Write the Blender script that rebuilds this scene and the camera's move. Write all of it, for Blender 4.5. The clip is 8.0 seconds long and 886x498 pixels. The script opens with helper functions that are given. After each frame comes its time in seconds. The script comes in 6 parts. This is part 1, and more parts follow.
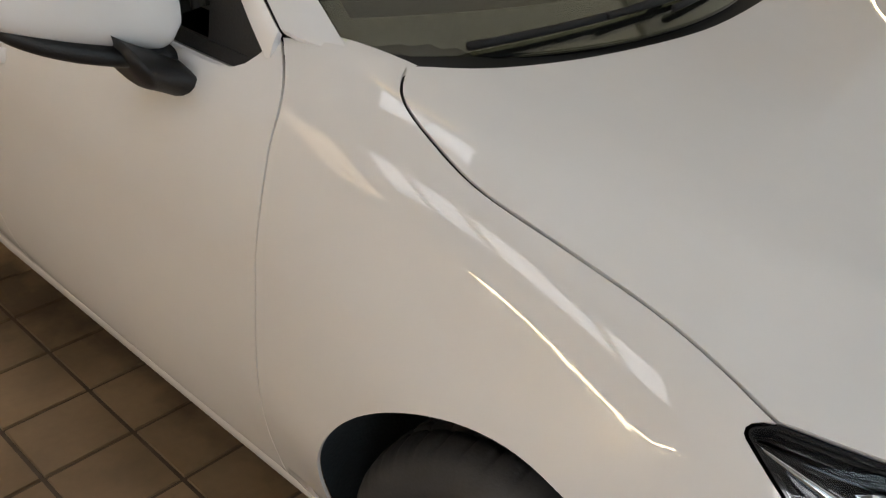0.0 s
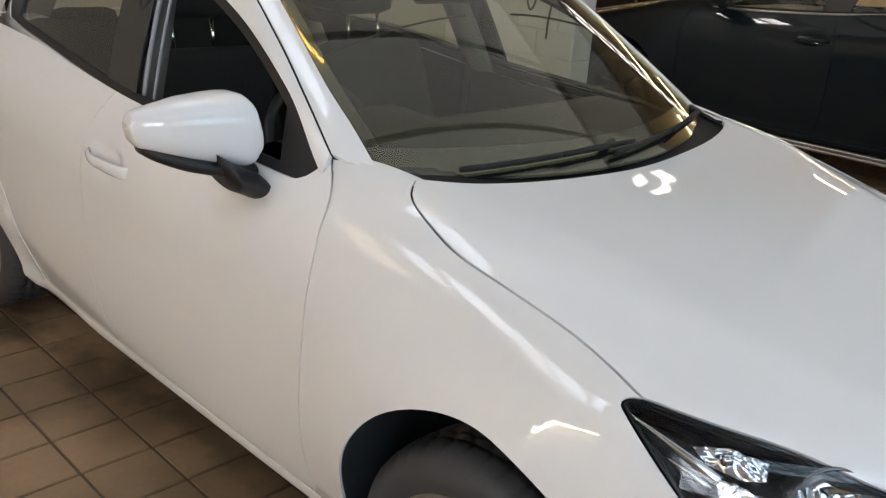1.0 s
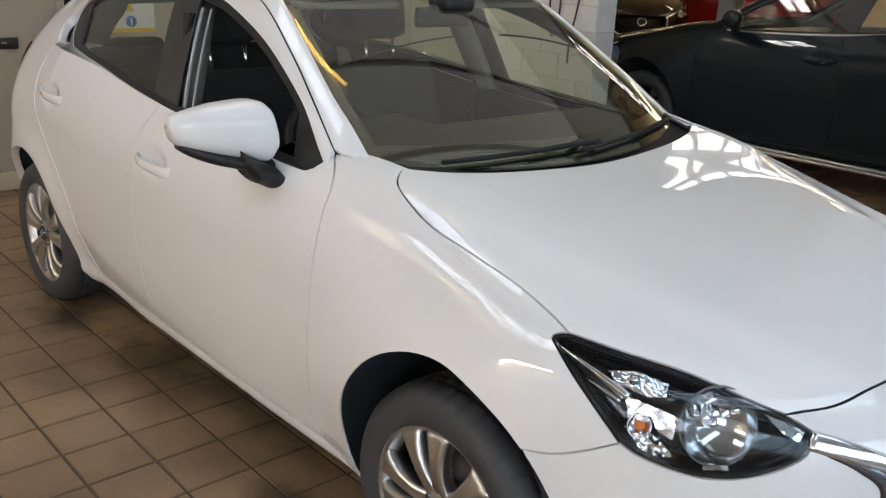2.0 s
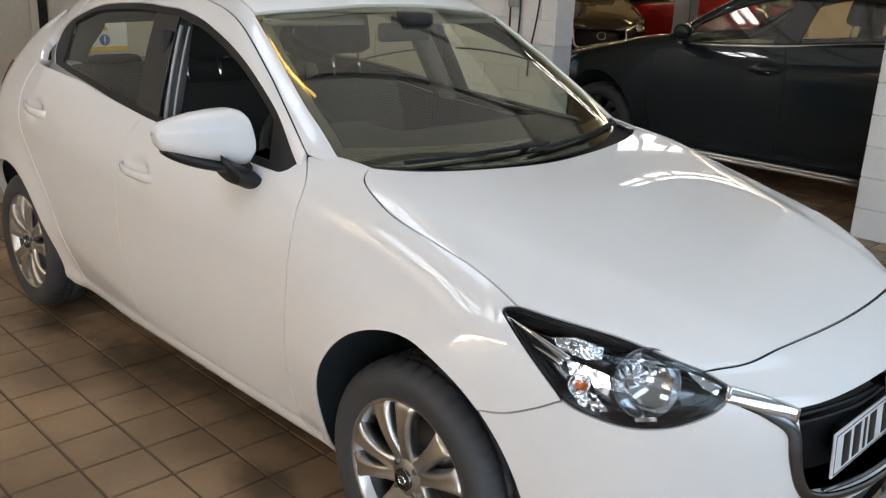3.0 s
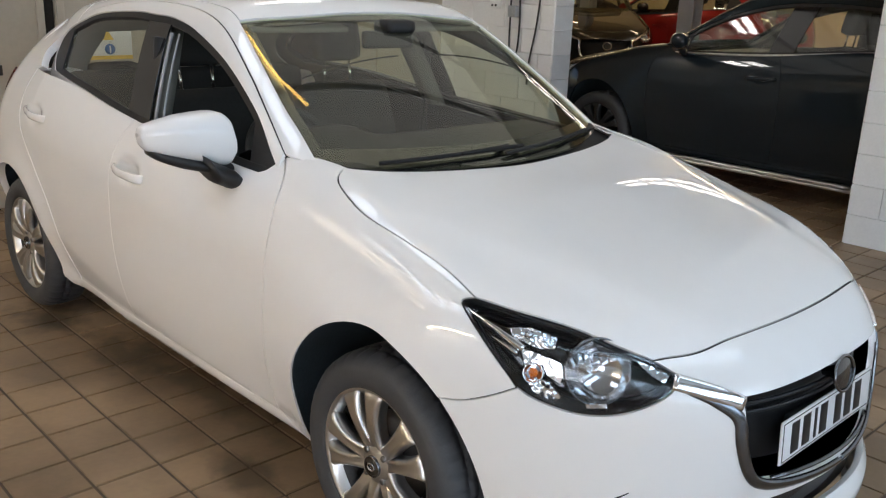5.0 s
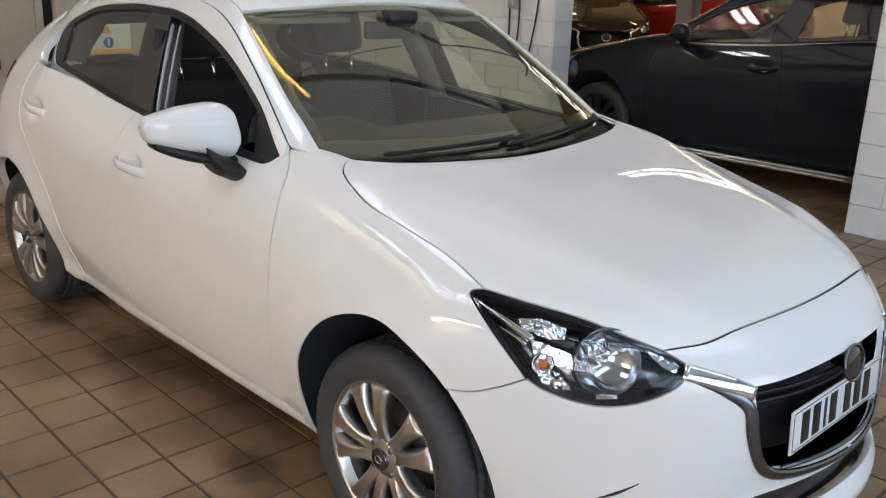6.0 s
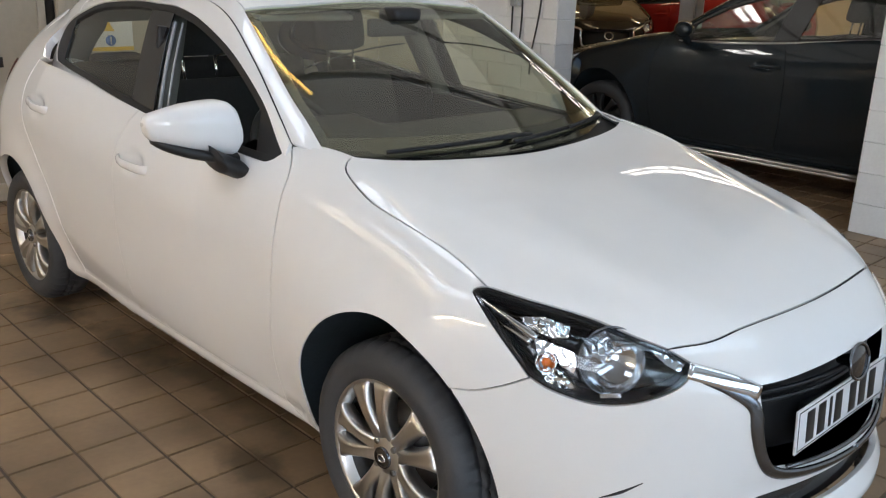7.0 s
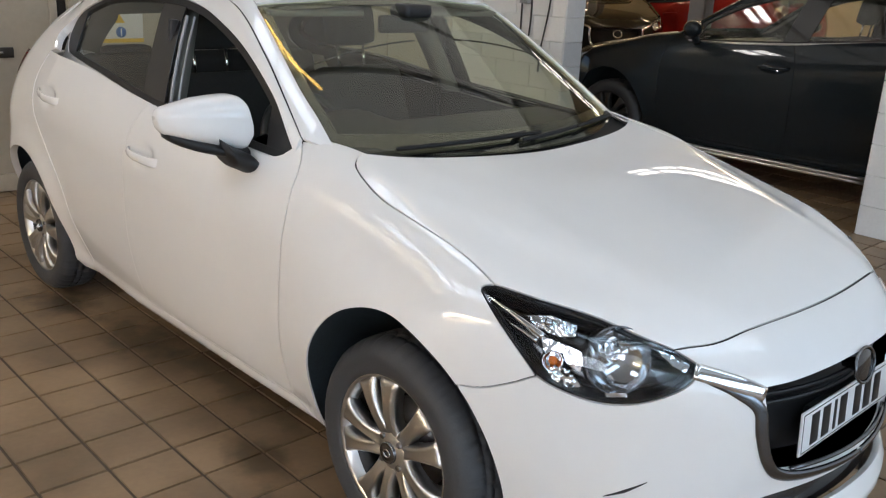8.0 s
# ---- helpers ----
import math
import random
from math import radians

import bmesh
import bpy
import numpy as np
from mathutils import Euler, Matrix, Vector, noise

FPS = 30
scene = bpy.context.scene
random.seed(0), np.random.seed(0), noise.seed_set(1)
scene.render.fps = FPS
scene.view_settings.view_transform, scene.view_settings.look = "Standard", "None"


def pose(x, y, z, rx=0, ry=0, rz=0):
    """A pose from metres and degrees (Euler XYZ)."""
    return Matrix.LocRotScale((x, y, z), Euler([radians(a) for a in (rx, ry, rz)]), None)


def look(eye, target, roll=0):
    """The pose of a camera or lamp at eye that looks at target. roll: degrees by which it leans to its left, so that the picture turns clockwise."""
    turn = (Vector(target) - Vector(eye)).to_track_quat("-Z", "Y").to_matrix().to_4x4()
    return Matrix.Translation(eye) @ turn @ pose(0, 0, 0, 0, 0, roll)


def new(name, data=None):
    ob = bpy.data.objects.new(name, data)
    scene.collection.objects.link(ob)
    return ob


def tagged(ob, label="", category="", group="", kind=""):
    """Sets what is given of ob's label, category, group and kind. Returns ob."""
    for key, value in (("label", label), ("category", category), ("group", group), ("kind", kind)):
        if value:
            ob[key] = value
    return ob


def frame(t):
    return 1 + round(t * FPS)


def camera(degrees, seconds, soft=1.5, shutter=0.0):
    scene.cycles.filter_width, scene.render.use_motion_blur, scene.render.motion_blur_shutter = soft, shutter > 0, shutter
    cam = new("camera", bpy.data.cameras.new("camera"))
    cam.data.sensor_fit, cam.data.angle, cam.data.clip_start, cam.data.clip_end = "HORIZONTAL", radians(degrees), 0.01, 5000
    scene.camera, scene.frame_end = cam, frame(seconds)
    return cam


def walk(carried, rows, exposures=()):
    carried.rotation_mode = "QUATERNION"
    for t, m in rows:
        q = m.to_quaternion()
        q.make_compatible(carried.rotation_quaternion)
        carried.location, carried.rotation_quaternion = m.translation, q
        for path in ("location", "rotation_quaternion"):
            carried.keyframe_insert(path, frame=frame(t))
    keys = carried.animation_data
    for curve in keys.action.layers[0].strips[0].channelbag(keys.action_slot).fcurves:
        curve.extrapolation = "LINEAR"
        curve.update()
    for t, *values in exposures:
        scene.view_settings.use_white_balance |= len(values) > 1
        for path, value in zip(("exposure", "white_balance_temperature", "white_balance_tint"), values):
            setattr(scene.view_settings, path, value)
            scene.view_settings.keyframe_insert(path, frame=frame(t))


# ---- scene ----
from mathutils.geometry import delaunay_2d_cdt

cam = camera(53.4, 8.0, soft=1.2)
PATH = [
    (0, (0.459, -1.49, 1.438), (-0.673, -0.194, 0.419), 3.3),
    (0.5, (0.666, -1.713, 1.463), (-0.584, -0.396, 0.625), 5.3),
    (1, (0.875, -1.85, 1.523), (-0.421, -0.493, 0.829), 4.1),
    (1.2, (0.968, -1.883, 1.529), (-0.338, -0.532, 0.844), 3.6),
    (2.5, (1.366, -2.093, 1.544), (-0.047, -0.816, 0.935), 3.0),
    (3, (1.447, -2.158, 1.55), (0.098, -0.809, 0.949), 2.4),
    (3.5, (1.542, -2.131, 1.546), (0.171, -0.797, 0.961), 2.4),
    (4, (1.639, -2.096, 1.544), (0.228, -0.806, 0.957), 2.6),
    (4.5, (1.624, -2.124, 1.548), (0.237, -0.802, 0.974), 2.6),
    (6, (1.58, -2.148, 1.535), (0.21, -0.818, 0.942), 2.0),
    (6.5, (1.576, -2.142, 1.533), (0.205, -0.813, 0.939), 1.9),
    (7, (1.572, -2.143, 1.53), (0.199, -0.817, 0.934), 2.0),
    (7.5, (1.565, -2.149, 1.532), (0.189, -0.829, 0.926), 2.6),
    (8, (1.572, -2.157, 1.537), (0.194, -0.84, 0.931), 2.8),
]
walk(cam, [(t, look(eye, target, roll)) for t, eye, target, roll in PATH],
     exposures=[(0.0, -0.60, 6850, 15), (0.3, -0.46, 6550, 14), (0.6, -0.28, 6300, 14), (1.2, -0.14, 6150, 14), (2.5, -0.06, 6100, 14), (8.0, 0.0, 6050, 14)])

# ---------------------------------------------------------------- world and lights
world = bpy.data.worlds.new("world")
scene.world = world
world.use_nodes = True
wn = world.node_tree.nodes
sky = wn.new("ShaderNodeTexSky")
sky.sky_type, sky.sun_disc = "NISHITA", False
sky.sun_elevation, sky.sun_rotation = radians(35), radians(200)
world.node_tree.links.new(sky.outputs[0], wn["Background"].inputs[0])
wn["Background"].inputs[1].default_value = 0.12


# ---------------------------------------------------------------- materials
def mat(name, base, rough=0.5, metal=0.0, vary=0.06, scale=8.0, bumps=0.0, coat=0.0, fine=0.0, emit=None, strength=0.0):
    """A surface with colour variation at two scales and an optional relief."""
    m = bpy.data.materials.new(name)
    m.use_nodes = True
    nt = m.node_tree
    b = nt.nodes["Principled BSDF"]
    b.inputs["Roughness"].default_value, b.inputs["Metallic"].default_value = rough, metal
    b.inputs["Coat Weight"].default_value = coat
    b.inputs["Coat Roughness"].default_value = 0.015
    b.inputs["Coat IOR"].default_value = 1.62
    b.inputs["Base Color"].default_value = (*base, 1)
    if vary > 0:
        co = nt.nodes.new("ShaderNodeTexCoord")
        n1, n2 = nt.nodes.new("ShaderNodeTexNoise"), nt.nodes.new("ShaderNodeTexNoise")
        n1.inputs["Scale"].default_value, n2.inputs["Scale"].default_value = scale, scale * 9
        n1.inputs["Detail"].default_value = 5
        add = nt.nodes.new("ShaderNodeMath")
        add.operation = "ADD"
        mix = nt.nodes.new("ShaderNodeMix")
        mix.data_type = "RGBA"
        lo = [max(0, c * (1 - vary * 2)) for c in base]
        hi = [min(1, c * (1 + vary * 2)) for c in base]
        mix.inputs["A"].default_value, mix.inputs["B"].default_value = (*lo, 1), (*hi, 1)
        half = nt.nodes.new("ShaderNodeMath")
        half.operation = "MULTIPLY"
        half.inputs[1].default_value = 0.5
        for n in (n1, n2):
            nt.links.new(co.outputs["Object"], n.inputs["Vector"])
        nt.links.new(n1.outputs["Fac"], add.inputs[0])
        nt.links.new(n2.outputs["Fac"], add.inputs[1])
        nt.links.new(add.outputs[0], half.inputs[0])
        nt.links.new(half.outputs[0], mix.inputs["Factor"])
        nt.links.new(mix.outputs["Result"], b.inputs["Base Color"])
        if bumps > 0:
            bp = nt.nodes.new("ShaderNodeBump")
            bp.inputs["Strength"].default_value, bp.inputs["Distance"].default_value = bumps, 0.004
            nt.links.new(n2.outputs["Fac"], bp.inputs["Height"])
            nt.links.new(bp.outputs[0], b.inputs["Normal"])
        if fine > 0:
            rr = nt.nodes.new("ShaderNodeMapRange")
            rr.inputs["To Min"].default_value, rr.inputs["To Max"].default_value = max(0, rough - fine), rough + fine
            nt.links.new(n1.outputs["Fac"], rr.inputs["Value"])
            nt.links.new(rr.outputs[0], b.inputs["Roughness"])
    if emit:
        b.inputs["Emission Color"].default_value = (*emit, 1)
        b.inputs["Emission Strength"].default_value = strength
    return m


def glass(name, tint, rough=0.0, least=0.04, veil=0.0):
    """Thin pane: tinted see-through whose gloss rises towards grazing view, with mirrored haze painted on as a veil."""
    m = bpy.data.materials.new(name)
    m.use_nodes = True
    nt = m.node_tree
    nt.nodes.clear()
    out = nt.nodes.new("ShaderNodeOutputMaterial")
    t, g, f, x = (nt.nodes.new(k) for k in ("ShaderNodeBsdfTransparent", "ShaderNodeBsdfGlossy", "ShaderNodeLayerWeight", "ShaderNodeMixShader"))
    p, r = nt.nodes.new("ShaderNodeMath"), nt.nodes.new("ShaderNodeMapRange")
    p.operation = "POWER"
    p.inputs[1].default_value = 4.5
    r.inputs["To Min"].default_value = least
    f.inputs[0].default_value = 0.5
    t.inputs[0].default_value = (*tint, 1)
    g.inputs["Roughness"].default_value = rough
    nt.links.new(f.outputs["Facing"], p.inputs[0])
    nt.links.new(p.outputs[0], r.inputs["Value"])
    nt.links.new(r.outputs[0], x.inputs[0])
    nt.links.new(t.outputs[0], x.inputs[1])
    nt.links.new(g.outputs[0], x.inputs[2])
    last = x.outputs[0]
    # haze of mirrored light, put in as a thin olive diffuse layer
    if veil > 0:
        d, y = nt.nodes.new("ShaderNodeBsdfDiffuse"), nt.nodes.new("ShaderNodeMixShader")
        no, mr = nt.nodes.new("ShaderNodeTexNoise"), nt.nodes.new("ShaderNodeMapRange")
        d.inputs[0].default_value = (0.74, 0.76, 0.60, 1)
        no.inputs["Scale"].default_value, no.inputs["Detail"].default_value = 3.0, 6
        mr.inputs["To Min"].default_value, mr.inputs["To Max"].default_value = veil * 0.6, veil * 1.4
        nt.links.new(no.outputs["Fac"], mr.inputs["Value"])
        nt.links.new(mr.outputs[0], y.inputs[0])
        nt.links.new(last, y.inputs[1])
        nt.links.new(d.outputs[0], y.inputs[2])
        last = y.outputs[0]
    nt.links.new(last, out.inputs[0])
    return m


WHITE = mat("white_paint", (0.80, 0.79, 0.775), 0.6, 0, 0.012, 2.0, coat=1.0)
WHITE.node_tree.nodes["Principled BSDF"].inputs["Specular IOR Level"].default_value = 0.1
BLACKPAINT = mat("blue_black_paint", (0.008, 0.014, 0.019), 0.6, 0, 0.1, 3.0, coat=1.0)
BLACKPAINT2 = mat("black_paint", (0.008, 0.007, 0.006), 0.6, 0, 0.1, 3.0, coat=1.0)
REDPAINT = mat("red_paint", (0.26, 0.012, 0.010), 0.6, 0, 0.1, 3.0, coat=1.0)
for p in (BLACKPAINT, BLACKPAINT2, REDPAINT):
    p.node_tree.nodes["Principled BSDF"].inputs["Coat IOR"].default_value = 1.42
    p.node_tree.nodes["Principled BSDF"].inputs["Coat Roughness"].default_value = 0.02
    p.node_tree.nodes["Principled BSDF"].inputs["Specular IOR Level"].default_value = 0.1
TRIM = mat("black_trim", (0.009, 0.009, 0.010), 0.5, 0, 0.15, 30, bumps=0.15)
GLOSSBLACK = mat("gloss_black", (0.008, 0.008, 0.010), 0.12, 0, 0.1, 10, coat=0.5)
SEAL = mat("seam_seal", (0.012, 0.012, 0.012), 0.8, 0, 0.1, 20)
CHROME = mat("chrome", (0.85, 0.85, 0.86), 0.07, 1.0, 0.02, 6)
DARKCHROME = mat("dark_chrome", (0.19, 0.195, 0.21), 0.18, 1.0, 0.05, 6)
ALLOY = mat("alloy", (0.58, 0.575, 0.565), 0.33, 1.0, 0.02, 14)
ALLOYDARK = mat("alloy_inner", (0.045, 0.045, 0.045), 0.5, 0.8, 0.2, 14)
BLADE = mat("wiper_black", (0.006, 0.006, 0.006), 0.75, 0, 0.1, 30)
LAMPSILVER = mat("lamp_silver", (0.60, 0.61, 0.63), 0.12, 1.0, 0.04, 20)
RUBBER = mat("tyre_rubber", (0.046, 0.047, 0.050), 0.60, 0, 0.18, 18, bumps=0.12, fine=0.10)
LINER = mat("arch_liner", (0.022, 0.033, 0.039), 0.8, 0, 0.3, 14, bumps=0.4)
CLOTH = mat("seat_cloth", (0.026, 0.026, 0.027), 0.9, 0, 0.2, 9, bumps=0.1)
PLASTIC = mat("dash_plastic", (0.011, 0.011, 0.010), 0.55, 0, 0.15, 9, bumps=0.08)
HEADLINE = mat("headlining", (0.17, 0.165, 0.145), 0.95, 0, 0.1, 12, bumps=0.1)
STEEL = mat("disc_steel", (0.25, 0.24, 0.23), 0.4, 1.0, 0.2, 30)
PLATE = mat("plate_white", (0.80, 0.80, 0.80), 0.3, 0, 0.02, 10, coat=0.3)
PLATEBLACK = mat("plate_black", (0.012, 0.012, 0.013), 0.4, 0, 0.05, 10)
AMBER = mat("amber_bulb", (0.75, 0.17, 0.02), 0.15, 0, 0.1, 20)
TAILRED = mat("tail_red", (0.09, 0.010, 0.008), 0.1, 0, 0.1, 10, coat=1)
SCREEN = glass("windscreen_glass", (0.95, 0.98, 0.80), least=0.08, veil=0.006)
SIDEGLASS = glass("side_glass", (0.95, 0.97, 0.90), least=0.08, veil=0.012)
LENS = glass("lamp_lens", (0.93, 0.95, 0.96))

# ---------------------------------------------------------------- shape of the hatchback
def smax(a, b, k):
    """Rounded intersection of two fields, k metres wide."""
    h = np.maximum(k - np.abs(a - b), 0.0) / k
    return np.maximum(a, b) + h * h * k * 0.25


def ramp(x, a, b):
    t = np.clip((x - a) / (b - a), 0.0, 1.0)
    return t * t * (3 - 2 * t)


def bump(x, c, w):
    return np.exp(-((x - c) / w) ** 2)


def flank(x, z):
    """Half width of the lower body at a station and height."""
    plan = 0.852 - 0.012 * np.maximum(x + 0.9, 0) ** 2 - 0.19 * np.maximum(x - 0.10, 0) ** 2 - 0.040 * np.maximum(-1.9 - x, 0) ** 2
    up = np.maximum(z - 0.74 - 0.08 * np.clip(-0.9 - x, 0, 1.4) + 0.12 * np.maximum(-2.3 - x, 0), 0.0)
    wing = ramp(x, -0.45, 0.05)
    middle = ramp(x, -2.25, -2.05) * ramp(-x, 0.30, 0.42)
    low = np.maximum(0.66 - z, 0.0)
    y = plan - (1.35 - 2.1 * wing) * up ** 2 - (1 - middle) * (0.30 + 0.30 * ramp(x, -0.1, 0.3)) * low ** 2
    # door foot: a crease that climbs to the rear wheel, a scoop below it and a rolled sill lip
    crease = 0.285 + 0.165 * np.clip((-0.6 - x) / 1.43, 0, 1.1) ** 2.6
    under = crease - z
    door = -0.34 * np.minimum(low, 0.375) ** 2 - 0.085 * (under + np.sqrt(under * under + 0.0004))
    lip = -0.064 - 0.016 * ramp(-x, 1.6, 2.0) - 0.030 * ramp(-z, -0.245, -0.195)
    w = ramp(-z, -0.286, -0.268)
    y = y + middle * (door * (1 - w) + lip * w) - (1 - middle) * 0.02 * ramp(-z, -0.27, -0.19)
    for cx, cz in ((-1.355, 0.868), (-2.255, 0.952)):
        y = y - 0.017 * np.exp(-(((x - cx) / 0.075) ** 2 + ((z - cz) / 0.036) ** 2) ** 2)
    # slanted shoulder of the front wing
    slant = z - 0.694
    y = y - wing * (0.245 * (slant + np.sqrt(slant * slant + 0.0009)) - 0.004)
    for cx in (0.01, -2.57):
        r = np.sqrt((x - cx) ** 2 + (z - 0.315) ** 2)
        y = y + (0.030 * bump(r, 0.343, 0.216) * ramp(z, 0.26, 0.56) if cx > -1 else 0.022 * bump(r, 0.37, 0.09) * ramp(z, 0.30, 0.55))
    return y


def bonnet(x, y):
    """Height of the bonnet and wing tops: a crease each side, and a fall beyond it."""
    c = 1.018 - 0.20 * (x + 0.33) - 0.075 * np.maximum(x, 0) ** 2 - 0.5 * np.maximum(x - 0.55, 0) ** 2 + 0.008 * ramp(x, 0.1, 0.6)
    a = np.abs(y)
    d = a - (0.612 - 0.375 * x)
    fold = 0.5 * (d + np.sqrt(d * d + 0.0005))
    flat = d - 0.050 - 0.06 * np.maximum(x, 0)
    back = 0.5 * (flat + np.sqrt(flat * flat + 0.0006))
    return c - 0.22 * fold + 0.14 * back + 0.004 + ramp(x, -0.32, 0.05) * (0.014 - 0.055 * a * a) - 0.012 * (1 - ramp(x, -0.3, 0.5)) * bump(a, 0.0, 0.35) - 0.6 * np.maximum(a - 0.66, 0) ** 2


def nose(y, z):
    """Front of the bumper and grille."""
    a = np.abs(y)
    x = 0.885 - 0.62 * a ** 2 - 0.35 * a ** 4
    return x - 0.55 * np.maximum(z - 0.66, 0) ** 2 - 1.2 * np.maximum(0.30 - z, 0) ** 2 + 0.022 * bump(z, 0.285, 0.045) - 0.016 * bump(z, 0.385, 0.05) * ramp(0.5 - a, 0.0, 0.2)


def lower(p):
    """Field of the lower body: below zero inside."""
    x, y, z = p[..., 0], p[..., 1], p[..., 2]
    f = smax(np.abs(y) - flank(x, z), z - bonnet(x, y), 0.12 - 0.05 * ramp(x, -0.45, 0.0))
    return smax(smax(f, x - nose(y, z), 0.16), -3.25 - x + 0.40 * y * y - 0.25 * np.minimum(0.8 - z, 0), 0.25)


def cabin_side(x, z):
    return 0.764 - 0.06 * np.maximum(x + 1.3, 0) ** 2 - 0.145 * np.maximum(-1.75 - x, 0) ** 2 - 0.9 * np.maximum(-2.45 - x, 0) ** 2 - 0.34 * (z - 1.03) - 0.25 * np.maximum(z - 1.03, 0) ** 2


def screen(y, z):
    return -0.318 - 0.35 * y * y - 1.58 * (z - 1.03) - 0.25 * np.maximum(z - 1.03, 0) ** 2


def roof_top(x, y):
    return 1.492 - 0.075 * (x + 1.55) ** 2 - 0.10 * y * y


def cabin(p):
    """Field of the glasshouse."""
    x, y, z = p[..., 0], p[..., 1], p[..., 2]
    f = smax(np.abs(y) - cabin_side(x, z), z - roof_top(x, y), 0.12)
    return smax(smax(f, x - screen(y, z), 0.06), -3.0 + 1.0 * (z - 1.1) - x + 0.25 * y * y, 0.12)


def whole(p):
    """Lower body and glasshouse run together."""
    return -smax(-lower(p), -smax(cabin(p), 0.93 - p[..., 2], 0.05), 0.012 + 0.045 * ramp(-p[..., 0], 2.35, 2.65))


def cast(field, eye, way, reach=2.5, steps=160):
    """First crossing of the field's zero along each ray."""
    eye, way = np.atleast_2d(eye), np.atleast_2d(way)
    eye, way = np.broadcast_arrays(eye, way)
    t = np.zeros(len(eye))
    found = np.full(len(eye), np.nan)
    last = field(eye)
    for s in np.linspace(0, reach, steps)[1:]:
        now = field(eye + s * way)
        hit = np.isnan(found) & (last > 0) & (now <= 0)
        found[hit] = s
        last = now
    lo, hi = found - reach / (steps - 1), found.copy()
    for _ in range(24):
        mid = (lo + hi) / 2
        inside = field(eye + mid[:, None] * way) <= 0
        hi = np.where(inside, mid, hi)
        lo = np.where(inside, lo, mid)
    return eye + hi[:, None] * way


def slope(field, p, e=0.003):
    """Unit normals of the field."""
    n = np.stack([field(p + e * np.eye(3)[i]) - field(p - e * np.eye(3)[i]) for i in range(3)], -1)
    return n / np.maximum(np.linalg.norm(n, axis=-1, keepdims=True), 1e-9)

# ---------------------------------------------------------------- mesh helpers
def mesh_of(bm, name, smooth=True):
    me = bpy.data.meshes.new(name)
    bm.normal_update()
    bm.to_mesh(me)
    bm.free()
    if smooth:
        me.polygons.foreach_set("use_smooth", [True] * len(me.polygons))
    return me


def part(name, me, material, parent, label=""):
    """One mesh object under a thing or a part."""
    if isinstance(me, bmesh.types.BMesh):
        me = mesh_of(me, name)
    if material is not None and material.name not in [m.name for m in me.materials if m]:
        me.materials.clear()
        me.materials.append(material)
    ob = new(name, me)
    ob.parent = parent
    if label:
        ob["label"] = label
    return ob


def thing(name, label, category, m=None, group="", kind=""):
    ob = new(name)
    ob.empty_display_size = 0.1
    if m is not None:
        ob.matrix_world = m
    return tagged(ob, label, category, group, kind)


def box(bm, c, s, m=None, bevel=0.0):
    """A box of size s round c, bevelled."""
    made = bmesh.ops.create_cube(bm, size=1.0, matrix=Matrix.Translation(c) @ Matrix.Diagonal((*s, 1)))
    verts = made["verts"]
    if bevel > 0:
        edges = list({e for v in verts for e in v.link_edges})
        out = bmesh.ops.bevel(bm, geom=edges, offset=bevel, segments=2, affect="EDGES", profile=0.6)
        verts = list({v for f in out["faces"] for v in f.verts} | {v for v in verts if v.is_valid})
    if m is not None:
        bmesh.ops.transform(bm, matrix=m, verts=verts)
    return verts


def lathe(bm, profile, turns=64, axis="y", centre=(0, 0, 0), wave=None):
    """Turns (radius, along) pairs about an axis."""
    rings = []
    for k in range(turns):
        a = 2 * math.pi * k / turns
        ring = []
        for i, (r, h) in enumerate(profile):
            rr = r + (wave(k, i) if wave else 0)
            c, s = rr * math.cos(a), rr * math.sin(a)
            p = {"y": (c, h, s), "x": (h, c, s), "z": (c, s, h)}[axis]
            ring.append(bm.verts.new(Vector(p) + Vector(centre)))
        rings.append(ring)
    for k in range(turns):
        a, b = rings[k], rings[(k + 1) % turns]
        for i in range(len(profile) - 1):
            bm.faces.new((a[i], a[i + 1], b[i + 1], b[i]))
    bmesh.ops.recalc_face_normals(bm, faces=bm.faces)


def tube(bm, pts, r, sides=8, taper=None):
    """A round bar along points."""
    pts = [Vector(p) for p in pts]
    rings = []
    for i, p in enumerate(pts):
        d = (pts[min(i + 1, len(pts) - 1)] - pts[max(i - 1, 0)]).normalized()
        u = d.cross(Vector((0.13, 0.37, 0.92))).normalized()
        v = d.cross(u)
        rr = r * (taper[i] if taper else 1)
        rings.append([bm.verts.new(p + rr * (math.cos(t) * u + math.sin(t) * v)) for t in [2 * math.pi * k / sides for k in range(sides)]])
    for a, b in zip(rings, rings[1:]):
        for k in range(sides):
            bm.faces.new((a[k], a[(k + 1) % sides], b[(k + 1) % sides], b[k]))
    bm.faces.new(rings[0])
    bm.faces.new(rings[-1])
    bmesh.ops.recalc_face_normals(bm, faces=bm.faces)


def loft(bm, rings, close=True, caps=True):
    rows = [[bm.verts.new(p) for p in ring] for ring in rings]
    n = len(rows[0])
    for a, b in zip(rows, rows[1:]):
        for k in range(n if close else n - 1):
            bm.faces.new((a[k], a[(k + 1) % n], b[(k + 1) % n], b[k]))
    if caps and close:
        bm.faces.new(rows[0])
        bm.faces.new(rows[-1])
    bmesh.ops.recalc_face_normals(bm, faces=bm.faces)


